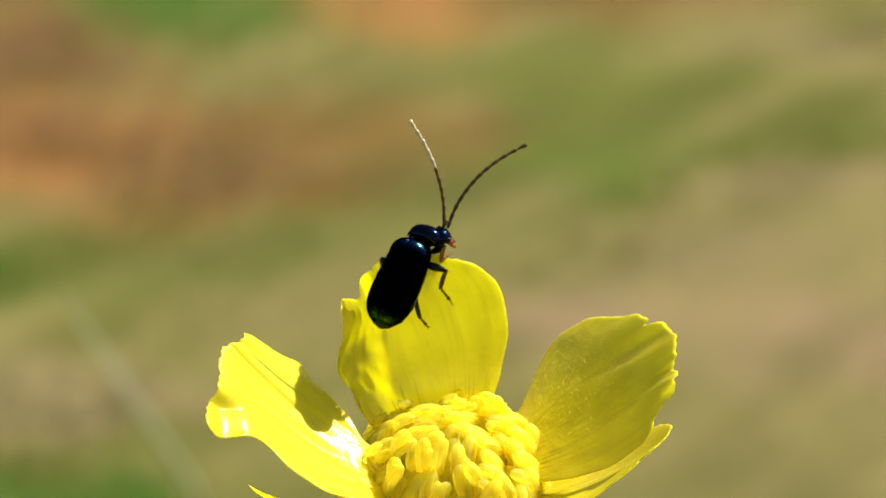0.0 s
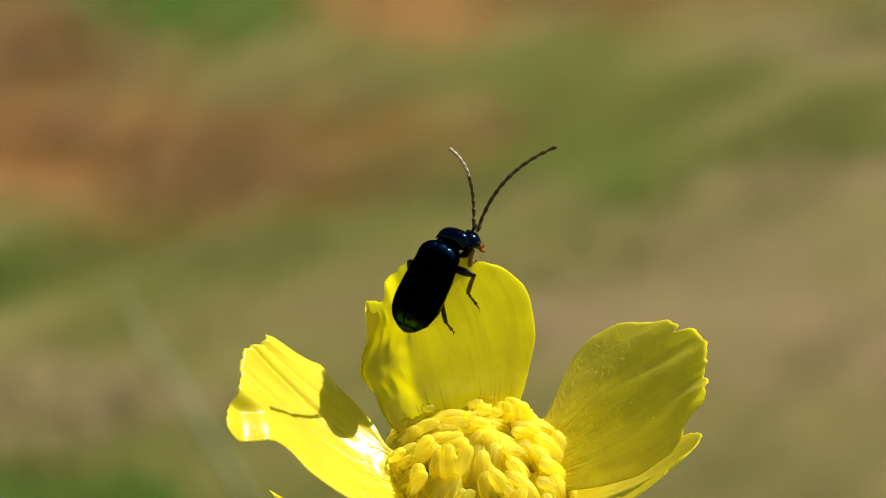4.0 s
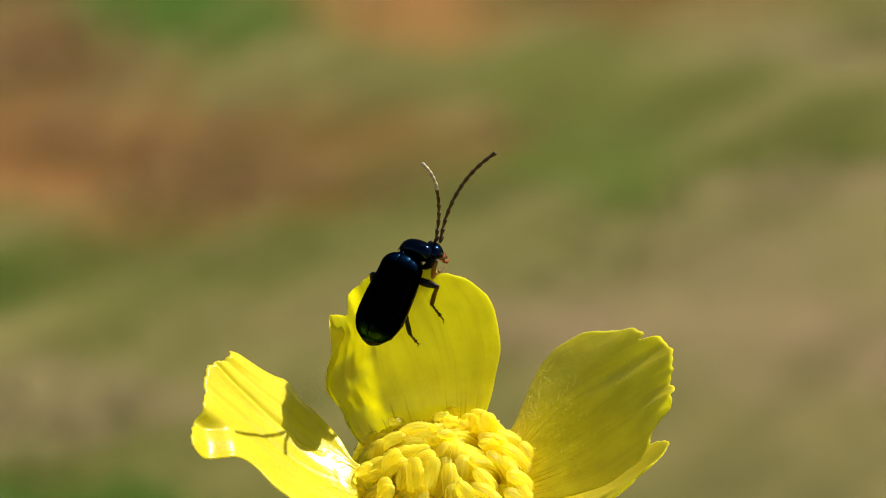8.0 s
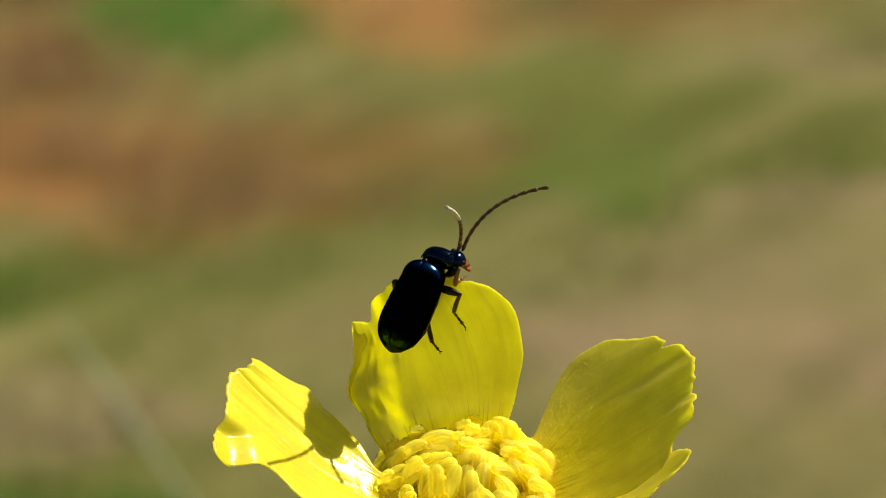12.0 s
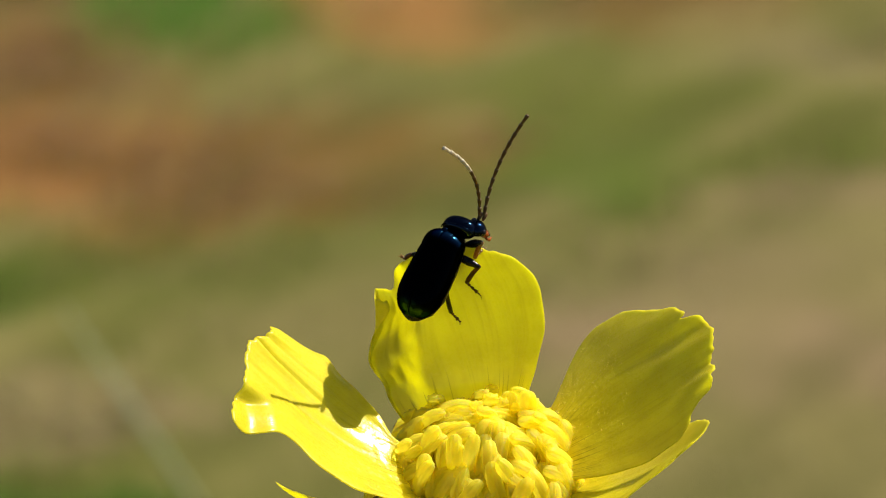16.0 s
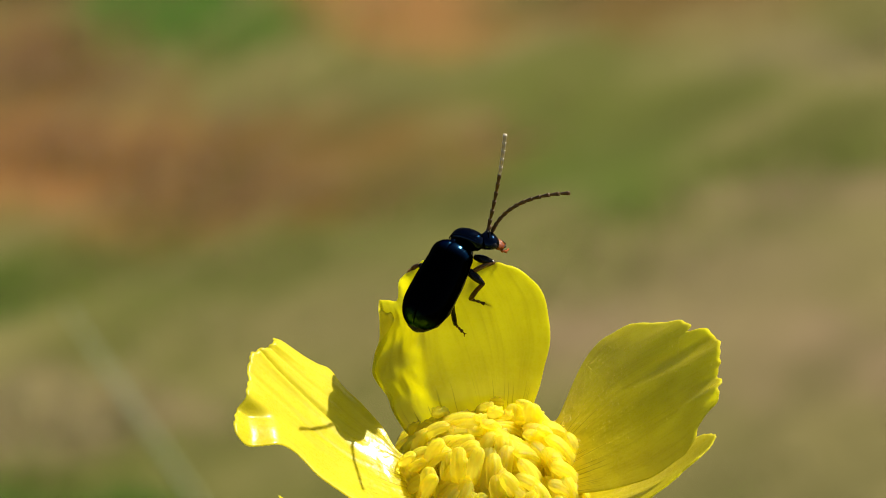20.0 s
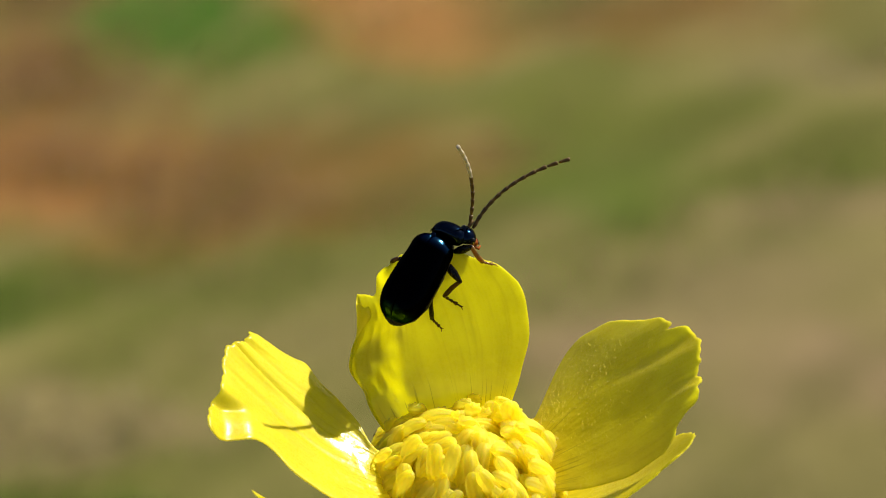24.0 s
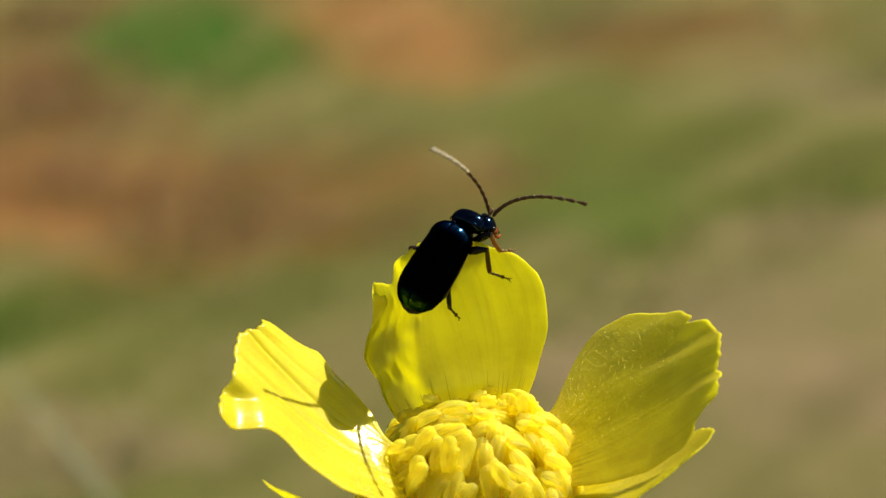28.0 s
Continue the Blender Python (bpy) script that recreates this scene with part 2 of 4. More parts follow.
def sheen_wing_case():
    """Blue-black shell; a green petal reflection is painted into its metal colour at the tail, blue sheen at the
    shoulders.
    """
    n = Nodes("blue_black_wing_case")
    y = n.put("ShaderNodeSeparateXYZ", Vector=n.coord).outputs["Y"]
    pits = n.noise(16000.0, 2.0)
    # tints by position: green reflection at the rear, blue sheen at the front
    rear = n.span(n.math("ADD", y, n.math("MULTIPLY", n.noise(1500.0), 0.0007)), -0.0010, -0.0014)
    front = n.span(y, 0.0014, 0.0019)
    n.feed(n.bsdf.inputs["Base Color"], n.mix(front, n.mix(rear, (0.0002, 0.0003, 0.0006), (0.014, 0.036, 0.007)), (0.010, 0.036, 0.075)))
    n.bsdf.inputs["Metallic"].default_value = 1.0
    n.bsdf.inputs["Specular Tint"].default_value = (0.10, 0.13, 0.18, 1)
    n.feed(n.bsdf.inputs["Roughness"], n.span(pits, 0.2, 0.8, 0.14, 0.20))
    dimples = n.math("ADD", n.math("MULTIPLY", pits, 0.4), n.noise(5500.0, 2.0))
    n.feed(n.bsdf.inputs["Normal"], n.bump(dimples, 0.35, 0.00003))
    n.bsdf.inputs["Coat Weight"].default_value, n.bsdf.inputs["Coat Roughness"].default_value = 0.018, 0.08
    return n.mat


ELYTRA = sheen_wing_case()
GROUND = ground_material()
BLADE = surface("grass_green", (0.085, 0.150, 0.008), (0.120, 0.170, 0.012), 0.6, coarse=30, fine=900, gloss=0.1, translucent=0.6, glow=(0.12, 0.26, 0.008))
DRY = surface("dry_thatch", (0.150, 0.122, 0.040), (0.195, 0.155, 0.062), 0.7, coarse=40, fine=900)
CRUMB = surface("red_earth", (0.13, 0.066, 0.022), (0.20, 0.105, 0.036), 0.95, coarse=60, fine=900)
PALE_GRASS = surface("pale_grass", (0.115, 0.140, 0.060), (0.15, 0.17, 0.080), 0.6, coarse=60, fine=900, translucent=0.3)


# ---- building helpers ----
def mesh(name, verts, faces, material, smooth=True, scale=MM):
    me = bpy.data.meshes.new(name)
    me.from_pydata([tuple(scale * c for c in v) for v in verts], [], faces)
    me.materials.append(material)
    me.polygons.foreach_set("use_smooth", [smooth] * len(me.polygons))
    me.update()
    return me


def part(name, me, parent, m=None, label="", category=""):
    """One mesh as one object under a thing or a part."""
    ob = new(name, me)
    ob.parent = parent
    if m is not None:
        ob.matrix_basis = m
    return tagged(ob, label, category)


def mm(x, y, z):
    return Matrix.Translation((x * MM, y * MM, z * MM))


def loft(rings):
    """Closed rings of equal length, joined, with a fan at both ends."""
    n, verts, faces = len(rings[0]), [], []
    for r in rings:
        verts += [tuple(p) for p in r]
    for i in range(len(rings) - 1):
        for j in range(n):
            k = (j + 1) % n
            faces.append((i * n + j, i * n + k, (i + 1) * n + k, (i + 1) * n + j))
    for ring, flip in ((0, True), (len(rings) - 1, False)):
        verts.append(tuple(sum((Vector(p) for p in rings[ring]), Vector()) / n))
        c = len(verts) - 1
        for j in range(n):
            a, b = ring * n + j, ring * n + (j + 1) % n
            faces.append((b, a, c) if flip else (a, b, c))
    return verts, faces


def tube(points, radii, n=10, flat=1.0):
    """A round limb along points; flat squeezes it sideways."""
    pts, rings = [Vector(p) for p in points], []
    side = None
    for i, p in enumerate(pts):
        d = (pts[min(i + 1, len(pts) - 1)] - pts[max(i - 1, 0)]).normalized()
        if side is None:
            side = d.cross(Vector((0.3, 0.2, 1)) if abs(d.z) < 0.9 else Vector((1, 0, 0))).normalized()
        side = (side - d * side.dot(d)).normalized()
        up = d.cross(side)
        rings.append([p + radii[i] * (math.cos(t) * side + flat * math.sin(t) * up) for t in (2 * math.pi * j / n for j in range(n))])
    return loft(rings)


def joined(pieces):
    verts, faces = [], []
    for v, f in pieces:
        o = len(verts)
        verts += v
        faces += [tuple(i + o for i in q) for q in f]
    return verts, faces


def shell(rows, thick):
    """A grid of points made into a closed sheet of that thickness."""
    a, b = len(rows), len(rows[0])
    P = np.array([[tuple(p) for p in r] for r in rows], float)
    du, dv = np.gradient(P, axis=0), np.gradient(P, axis=1)
    nrm = np.cross(du, dv)
    nrm /= np.linalg.norm(nrm, axis=2, keepdims=True) + 1e-9
    edge = np.ones((a, b))
    edge[-1, :] *= 0.45
    edge[:, 0] *= 0.45
    edge[:, -1] *= 0.45
    off = nrm * (thick / 2) * edge[..., None]
    verts = [tuple(p) for p in (P + off).reshape(-1, 3)] + [tuple(p) for p in (P - off).reshape(-1, 3)]
    faces, o = [], a * b
    for i in range(a - 1):
        for j in range(b - 1):
            q = (i * b + j, (i + 1) * b + j, (i + 1) * b + j + 1, i * b + j + 1)
            faces += [q, tuple(o + k for k in reversed(q))]
    rim = [i * b for i in range(a)] + [(a - 1) * b + j for j in range(1, b)] + [i * b + b - 1 for i in range(a - 2, -1, -1)] + list(range(b - 2, 0, -1))
    for k in range(len(rim)):
        p, q = rim[k], rim[(k + 1) % len(rim)]
        faces.append((q, p, p + o, q + o))
    return verts, faces


# ---- ground and grass ----
def ground():
    rng = np.random.default_rng(4)
    step = np.concatenate([-np.geomspace(2000, 0.6, 22), np.linspace(-0.5, 0.5, 41), np.geomspace(0.6, 2000, 22)])
    X, Y = np.meshgrid(step, step + 0.7)
    near = np.exp(-((X ** 2 + (Y - 0.7) ** 2) / 0.5))
    Z = (rng.random(X.shape) - 0.5) * 0.006 * near - 0.003
    n = len(step)
    faces = [(i * n + j, i * n + j + 1, (i + 1) * n + j + 1, (i + 1) * n + j) for i in range(n - 1) for j in range(n - 1)]
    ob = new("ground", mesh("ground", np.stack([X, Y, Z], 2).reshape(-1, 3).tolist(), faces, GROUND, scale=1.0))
    tagged(ob, "sunlit meadow floor of thatch, moss and bare red earth", "ground", kind="structure")


def blades(name, label, material, spots, seed, tall, wide, lean, category):
    """Many single blades round the spots (x, y, half-widths, count), as one mesh."""
    rng, verts, faces = np.random.default_rng(seed), [], []
    for x, y, a, b, count in spots:
        for _ in range(count):
            px, py = x + rng.normal() * a * 0.55, y + rng.normal() * b * 0.55
            h, w, az = tall * rng.uniform(0.5, 1.3), wide * rng.uniform(0.6, 1.3), rng.uniform(0, 2 * math.pi)
            out = lean * rng.uniform(0.3, 1.2) * h
            side = Vector((math.cos(az), math.sin(az), 0)) * w / 2
            over = Vector((-math.sin(az), math.cos(az), 0)) * out
            o = len(verts)
            base = Vector((px, py, -0.004))
            mid = base + Vector((0, 0, h * 0.65)) + over * 0.35
            tip = base + Vector((0, 0, h)) + over
            keel = Vector((0, 0, w * 0.35)) + over.normalized() * w * 0.3
            verts += [tuple(base - side), tuple(base + side), tuple(base + keel), tuple(mid - side * 0.8), tuple(mid + side * 0.8), tuple(mid + keel), tuple(tip)]
            faces += [(o, o + 2, o + 5, o + 3), (o + 2, o + 1, o + 4, o + 5), (o + 1, o, o + 3, o + 4), (o + 3, o + 5, o + 6), (o + 5, o + 4, o + 6), (o + 4, o + 3, o + 6)]
    ob = new(name, mesh(name, verts, faces, material, scale=1.0))
    tagged(ob, label, category, kind="stuff")


def crumbs():
    rng, pieces = np.random.default_rng(9), []
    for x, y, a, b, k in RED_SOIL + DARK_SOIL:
        for _ in range(150):
            px, py, r = x + rng.normal() * a * 0.6, y + rng.normal() * b * 0.6, rng.uniform(0.0003, 0.0007)
            rings = []
            for t in (-0.8, -0.2, 0.5, 0.9):
                q = math.sqrt(1 - t * t)
                rings.append([(px + r * q * math.cos(u) * rng.uniform(0.75, 1.2), py + r * q * math.sin(u) * rng.uniform(0.75, 1.2), r * t * 0.7 - 0.001) for u in (0, 1.05, 2.1, 3.14, 4.19, 5.24)])
            pieces.append(loft(rings))
    tagged(new("soil_crumbs", mesh("soil_crumbs", *joined(pieces), CRUMB, False, scale=1.0)), "loose crumbs of bare reddish earth on the ground", "soil", kind="stuff")


# ---- the flower ----
TILT = pose(0, 0, 0, 10)        # the flower nods towards the camera
SET_BACK = Matrix.Translation((0, 1.078 * MM, -0.503 * MM))     # the upright petal springs from behind the heart


def through_points(points, x):
    """A smooth line through a few points (x, y), read at x."""
    px, py = np.array([p[0] for p in points], float), np.array([p[1] for p in points], float)
    slope = np.gradient(py, px)
    x = np.clip(x, px[0], px[-1])
    i = np.clip(np.searchsorted(px, x) - 1, 0, len(px) - 2)
    h = px[i + 1] - px[i]
    t = (x - px[i]) / h
    return (2 * t ** 3 - 3 * t ** 2 + 1) * py[i] + (t ** 3 - 2 * t ** 2 + t) * h * slope[i] + (3 * t ** 2 - 2 * t ** 3) * py[i + 1] + (t ** 3 - t ** 2) * h * slope[i + 1]


def ease(x, a, b):
    t = np.clip((x - a) / (b - a), 0, 1)
    return t * t * (3 - 2 * t)


def petal_points(az, length, phi0, phi1, half, cup, ripple, seed, left, right, rim, skew=0.0, bow=0.0, twist=0.0, creases=(), dents=(), flap=None, claw=None, drop=None, na=70, nb=101, base=0.9):
    """The sheet of one petal, in millimetres. left, right: its half-widths along the midrib; rim: how far it reaches across;
    drop: a step down in the rim, (across, width, height, from, to along); claw: a sideways tilt of the narrow foot, (height, from across); creases: across, width, height, start along, drift; dents: across, along, two widths, height; flap: a margin folded over, (fold, radius)."""
    rng = np.random.default_rng(seed)
    ph = rng.uniform(0, 6.28, 6)
    steps = 150
    s = np.arange(steps + 1) / 120
    phi = np.radians(phi0 + (phi1 - phi0) * s ** 1.2)
    line_r = base + np.concatenate([[0], np.cumsum(np.cos(phi))[:-1]]) * length / 120
    line_z = -0.25 + np.concatenate([[0], np.cumsum(np.sin(phi))[:-1]]) * length / 120
    w = np.linspace(-1, 1, nb)[None, :]
    end = through_points(rim, w) + 0.004 * np.sin(23 * w + ph[1]) + 0.003 * np.sin(51 * w + ph[4])
    a = np.linspace(0, 1, na)[:, None] * end
    wide = np.where(w < 0, through_points(left, a), through_points(right, a))
    wide = wide + 0.008 * np.sin(31 * a + ph[0] + 2 * np.sign(w)) * ease(a, 0.3, 0.6)
    fold_at, radius = flap or (1.0, 0.4)
    v = np.where(w < 0, np.maximum(w / fold_at, -1), w) * wide
    q = v * half
    lift = cup * half * v ** 2
    lift = lift + ripple * a * (np.sin(5.2 * w + 3 * a + ph[2]) + 0.6 * np.sin(11 * w - 4 * a + ph[3]) + 0.25 * np.sin(21 * w + 9 * a + ph[5]))
    lift = lift + twist * w * a * a
    if drop:
        lift = lift + drop[2] * ease(-w, drop[0], drop[0] + drop[1]) * ease(a, drop[3], drop[4])
    if claw:
        lift = lift + claw[0] * half * np.maximum(v - claw[1], 0) ** 2 * (1 - ease(a, 0.36, 0.60))
    for c, wd, high, start, drift in creases:
        lift = lift + high * ease(a, start, start + 0.25) * np.exp(-((w - c - drift * (1 - a)) / wd) ** 2)
    for c, at, wd, wa, high in dents:
        lift = lift + high * np.exp(-((w - c) / wd) ** 2 - ((a - at) / wa) ** 2)
    if flap:
        # past the fold the margin curls up towards the midrib, tightest at the top
        rho = radius * (0.35 + 0.65 * ease(a, 0.35, 0.85)) * (1 + 0.12 * np.sin(14 * a)) * (1 - 0.45 * ease(a, 0.80, 0.90))
        wind = np.maximum(-w - fold_at, 0) / (1 - fold_at) * (1.7 + 2.2 * ease(a, 0.66, 0.85))
        lift = lift - 0.50 * ease(-w, 0.22 + 0.03 * np.sin(31 * a) + 0.10 * (1 - a), 0.36 + 0.03 * np.sin(19 * a) + 0.10 * (1 - a)) * ease(a, 0.15, 0.35) * (0.8 + 0.3 * np.sin(24 * a - 9 * w))
        q = q + rho * np.clip(-w / fold_at, 0, 1) - rho * np.sin(wind)
        lift = lift + rho * (1 - np.cos(wind))
    q = q + skew * a * a
    at = a * 120
    rr, zz, turn = (np.interp(at, np.arange(steps + 1), line) for line in (line_r, line_z, phi))
    R_, Z_ = rr - lift * np.sin(turn), zz + lift * np.cos(turn)
    ca, sa = math.cos(radians(az)), math.sin(radians(az))
    return np.stack([ca * R_ + sa * q, sa * R_ - ca * q, Z_ + bow * v * a], 2)


def petal(parent, label="", glitter_count=0, **k):
    rows = petal_points(**k)
    verts, faces = shell(rows, 0.065)
    me = mesh("petal", verts, faces, PETAL)
    na, nb = len(rows), len(rows[0])
    uv = me.uv_layers.new(name="UVMap")
    which = np.zeros(len(me.loops), int)
    me.loops.foreach_get("vertex_index", which)
    which %= na * nb
    uv.data.foreach_set("uv", np.stack([which % nb / (nb - 1), which // nb / (na - 1)], 1).ravel())
    ob = part("petal", me, parent, TILT, label)
    if glitter_count:
        glitter_grains(ob, rows, glitter_count, 7)
    return ob


def anther_mesh(seed, size=None):
    """A strap of anther sacs, ridged lengthwise, blunt and grainy at the ends, arching over inwards, along +z."""
    rng, rings = np.random.default_rng(seed), []
    long, fat, bend = size or (rng.uniform(2.2, 2.8), rng.uniform(0.28, 0.34), rng.uniform(1.2, 2.0))
    wag, n, m = rng.normal() * 0.25, 26, 28
    for i in range(n):
        s = 0.5 - 0.5 * math.cos(math.pi * (i + 0.35) / (n - 0.3))
        blunt = (1 - abs(2 * s - 1) ** 5) ** 0.5
        r = fat * blunt * (0.84 + 0.22 * s)
        turn = bend * s
        ring = []
        for j in range(m):
            t = 2 * math.pi * j / m
            side = math.sin(t)
            ridge = 1 + 0.15 * math.cos(3 * math.pi * side) * (1 if math.cos(t) > 0 else 0.4)
            rr = r * ridge * (1 + 0.03 * math.sin(9 * s + 3 * t + seed) + 0.014 * rng.normal())
            x, y = rr * math.cos(t) * 0.70, rr * side * 1.15 + wag * math.sin(2.6 * s) * 0.4
            ring.append((-long / bend * (1 - math.cos(turn)) + x * math.cos(turn), y, long / bend * math.sin(turn) + x * math.sin(turn)))
        rings.append(ring)
    return mesh("anther", *loft(rings), ANTHER)


def glitter_grains(petal_ob, rows, count, seed):
    """Tiny shining grains on one half of a petal, added in place of its glitter in the sun."""
    rng, grains, na, nb = np.random.default_rng(seed), [], len(rows), len(rows[0])
    while len(grains) < count:
        u, v = rng.beta(1.5, 4.2), rng.beta(2.2, 1.8)
        i, j = int(3 + v * (na - 6)), int(2 + u * (nb - 4))
        p, q, o = Vector(rows[i][j]), Vector(rows[i + 1][j]), Vector(rows[i][j + 1])
        up = (q - p).cross(o - p).normalized()
        up = up if up.z > 0 else -up
        c = p + (q - p) * rng.random() + (o - p) * rng.random() + up * 0.042
        grains.append(ball(c, 0.006 + 0.020 * rng.random() ** 4, n=6, m=4))
    part("glitter_grains", mesh("glitter_grains", *joined(grains), GRAIN), petal_ob, None, "tiny shining grains that stand in for sunlit petal glitter")


def buttercup():
    root = new("buttercup")
    root.empty_display_size = 0.005
    root.location = (0, 0, HEAD_HEIGHT)
    tagged(root, "open glossy yellow buttercup with nicked and rolled petal rims", "flower")
    # petals
    plain = [(0.0, 0.20), (0.2, 0.46), (0.4, 0.74), (0.6, 0.94), (0.75, 1.0), (1.0, 0.92)]
    upright = petal(root, "upright yellow petal with a rolled edge, lit from behind", az=97, length=9.27, phi0=60.7, phi1=69.2, half=4.12, cup=0.023, ripple=0.03, seed=3, nb=151,
                    left=[(0, 0.22), (0.13, 0.58), (0.26, 0.775), (0.38, 0.87), (0.45, 0.88), (0.51, 0.925), (0.58, 0.95), (0.65, 0.875), (0.72, 0.75), (0.78, 0.70), (0.89, 0.60), (1.1, 0.56)],
                    right=[(0, 0.20), (0.29, 0.50), (0.43, 0.68), (0.52, 0.79), (0.6, 0.875), (0.66, 0.925), (0.75, 0.955), (0.82, 0.95), (0.9, 0.92), (1.1, 0.88)],
                    rim=[(-1, 0.86), (-0.82, 0.855), (-0.73, 0.858), (-0.66, 0.882), (-0.55, 0.892), (-0.42, 0.886), (-0.385, 0.90), (-0.34, 0.945), (-0.22, 0.992), (-0.10, 1.017), (0.2, 1.02), (0.45, 0.998), (0.68, 0.965), (0.75, 0.946), (0.87, 0.915), (0.96, 0.88), (1, 0.82)],
                    flap=(0.55, 0.40), creases=[(0.16, 0.10, 0.05, 0.75, 0.0)], dents=[(-0.30, 0.80, 0.022, 0.05, -0.07), (-0.25, 0.72, 0.02, 0.035, -0.07), (-0.33, 0.70, 0.02, 0.05, -0.07), (-0.30, 0.62, 0.025, 0.03, -0.07), (-0.38, 0.44, 0.04, 0.04, -0.07), (-0.33, 0.53, 0.02, 0.03, -0.07), (-0.40, 0.66, 0.02, 0.05, -0.10), (-0.46, 0.58, 0.02, 0.06, -0.10), (-0.41, 0.50, 0.022, 0.05, -0.10), (-0.47, 0.72, 0.02, 0.05, -0.09), (-0.44, 0.80, 0.02, 0.04, -0.09), (-0.49, 0.46, 0.022, 0.04, -0.09)], skew=-2.45, bow=1.06)
    petal(root, "bright sunlit yellow petal with a notched tip and a curled lobe", az=183, length=10.3, phi0=27, phi1=46, half=3.4, cup=0.05, ripple=0.03, seed=5,
          left=[(0, 0.22), (0.15, 0.6), (0.3, 0.93), (0.44, 1.1), (0.56, 1.2), (0.68, 1.2), (0.78, 1.14), (0.85, 1.05), (0.93, 1.04), (1.03, 1.21), (1.13, 1.38), (1.25, 1.43)],
          right=[(0, 0.12), (0.25, 0.10), (0.38, 0.14), (0.43, 0.31), (0.48, 0.48), (0.54, 0.74), (0.6, 0.93), (0.64, 1.02), (0.71, 0.98), (0.8, 0.91), (0.92, 0.855), (1.25, 0.83)],
          rim=[(-1, 1.13), (-0.94, 1.18), (-0.86, 1.19), (-0.74, 1.168), (-0.60, 1.147), (-0.5, 1.142), (-0.34, 1.125), (-0.1, 1.11), (0.05, 1.10), (0.21, 1.075), (0.5, 1.008), (0.6, 0.983), (0.74, 0.966), (0.86, 0.95), (0.96, 0.932), (1, 0.90)],
          creases=[(0.34, 0.045, -0.15, 0.45, -0.60), (0.22, 0.06, 0.06, 0.4, -0.55), (-0.20, 0.05, -0.05, 0.4, -0.3), (0.62, 0.04, -0.05, 0.5, -0.5), (0.72, 0.05, 0.09, 0.74, -0.1), (0.97, 0.14, -0.18, 0.40, 0.0)],
          dents=[(-0.95, 1.06, 0.16, 0.08, -0.12), (-0.42, 1.14, 0.10, 0.10, 0.10)], drop=(0.50, 0.12, -0.52, 0.97, 1.10), claw=(0.24, -0.6), skew=0.8, bow=0.65)
    petal(root, "yellow petal with two nicks in its edge, set with glitter grains", glitter_count=2600, az=14.6, length=11.1, phi0=38.5, phi1=41, half=4.29, cup=-0.04, ripple=0.03, seed=8,
          left=[(0, 0.18), (0.2, 0.36), (0.3, 0.525), (0.35, 0.675), (0.425, 0.90), (0.51, 1.09), (0.56, 1.145), (0.62, 1.125), (0.7, 1.10), (1.1, 1.08)],
          right=[(0, 0.22), (0.2, 0.55), (0.4, 0.86), (0.55, 0.96), (0.68, 0.92), (0.78, 0.83), (1.1, 0.80)],
          rim=[(-1, 0.69), (-0.91, 0.758), (-0.75, 0.835), (-0.69, 0.882), (-0.61, 0.91), (-0.54, 0.912), (-0.505, 0.892), (-0.475, 0.935), (-0.43, 0.966), (-0.32, 0.983), (-0.11, 0.99), (0.03, 0.967), (0.2, 0.940), (0.25, 0.936), (0.34, 0.944), (0.53, 0.925), (0.625, 0.90), (0.72, 0.85), (0.81, 0.792), (0.94, 0.742), (1, 0.70)],
          creases=[(-0.34, 0.10, -0.05, 0.5, 0.1), (-0.1, 0.10, 0.06, 0.6, 0.0), (0.22, 0.06, -0.06, 0.75, 0.0), (0.45, 0.10, 0.08, 0.72, 0.0)], dents=[(0.5, 0.91, 0.10, 0.05, 0.16), (-0.85, 0.62, 0.12, 0.07, 0.06), (-0.62, 0.80, 0.10, 0.06, 0.06)], skew=2.22, bow=-0.5, twist=0.05)
    petal(root, az=318, length=10.2, phi0=11.6, phi1=57, half=3.7, cup=0.10, ripple=0.04, seed=11,
          left=[(0, 0.2), (0.2, 0.42), (0.4, 0.70), (0.53, 0.96), (0.62, 1.08), (0.75, 1.05), (1.1, 0.98)], right=plain, rim=[(-1, 0.76), (-0.7, 0.92), (-0.3, 0.985), (0.05, 0.99), (0.1, 0.96), (0.15, 0.995), (0.6, 0.94), (1, 0.78)], skew=-1.75, bow=-0.75)
    petal(root, az=239, length=11.6, phi0=1, phi1=60, half=4.1, cup=0.10, ripple=0.04, seed=14,
          left=plain, right=plain, rim=[(-1, 0.75), (-0.7, 0.9), (-0.25, 0.985), (-0.2, 0.94), (-0.15, 0.985), (0.3, 1.0), (0.7, 0.94), (1, 0.84)], skew=0.7, bow=0.43)
    # sepals, bent down under the petals, with fine hairs
    for k, az in enumerate((133, 205, 61, 277, 349)):
        rows = petal_points(az, 4.7, 6, 12, 1.5, 0.35, 0.02, 30 + k, plain, plain, [(-1, 0.4), (-0.5, 0.88), (0, 1.0), (0.5, 0.88), (1, 0.4)], na=16, nb=13, base=0.8)
        low = [[(x, y, z - 0.45) for x, y, z in r] for r in rows]
        sepal = part("sepal", mesh("sepal", *shell(low, 0.16), SEPAL), root, TILT, "hairy yellow-green sepal")
        tip = [[(x * 1.004, y * 1.004, z + 0.03) for x, y, z in r[3:10]] for r in low[12:]]
        part("sepal_tip", mesh("sepal_tip", *shell(tip, 0.2), SEPAL_TIP), sepal, None, "withered brown tip")
        rng, hairs = np.random.default_rng(60 + k), []
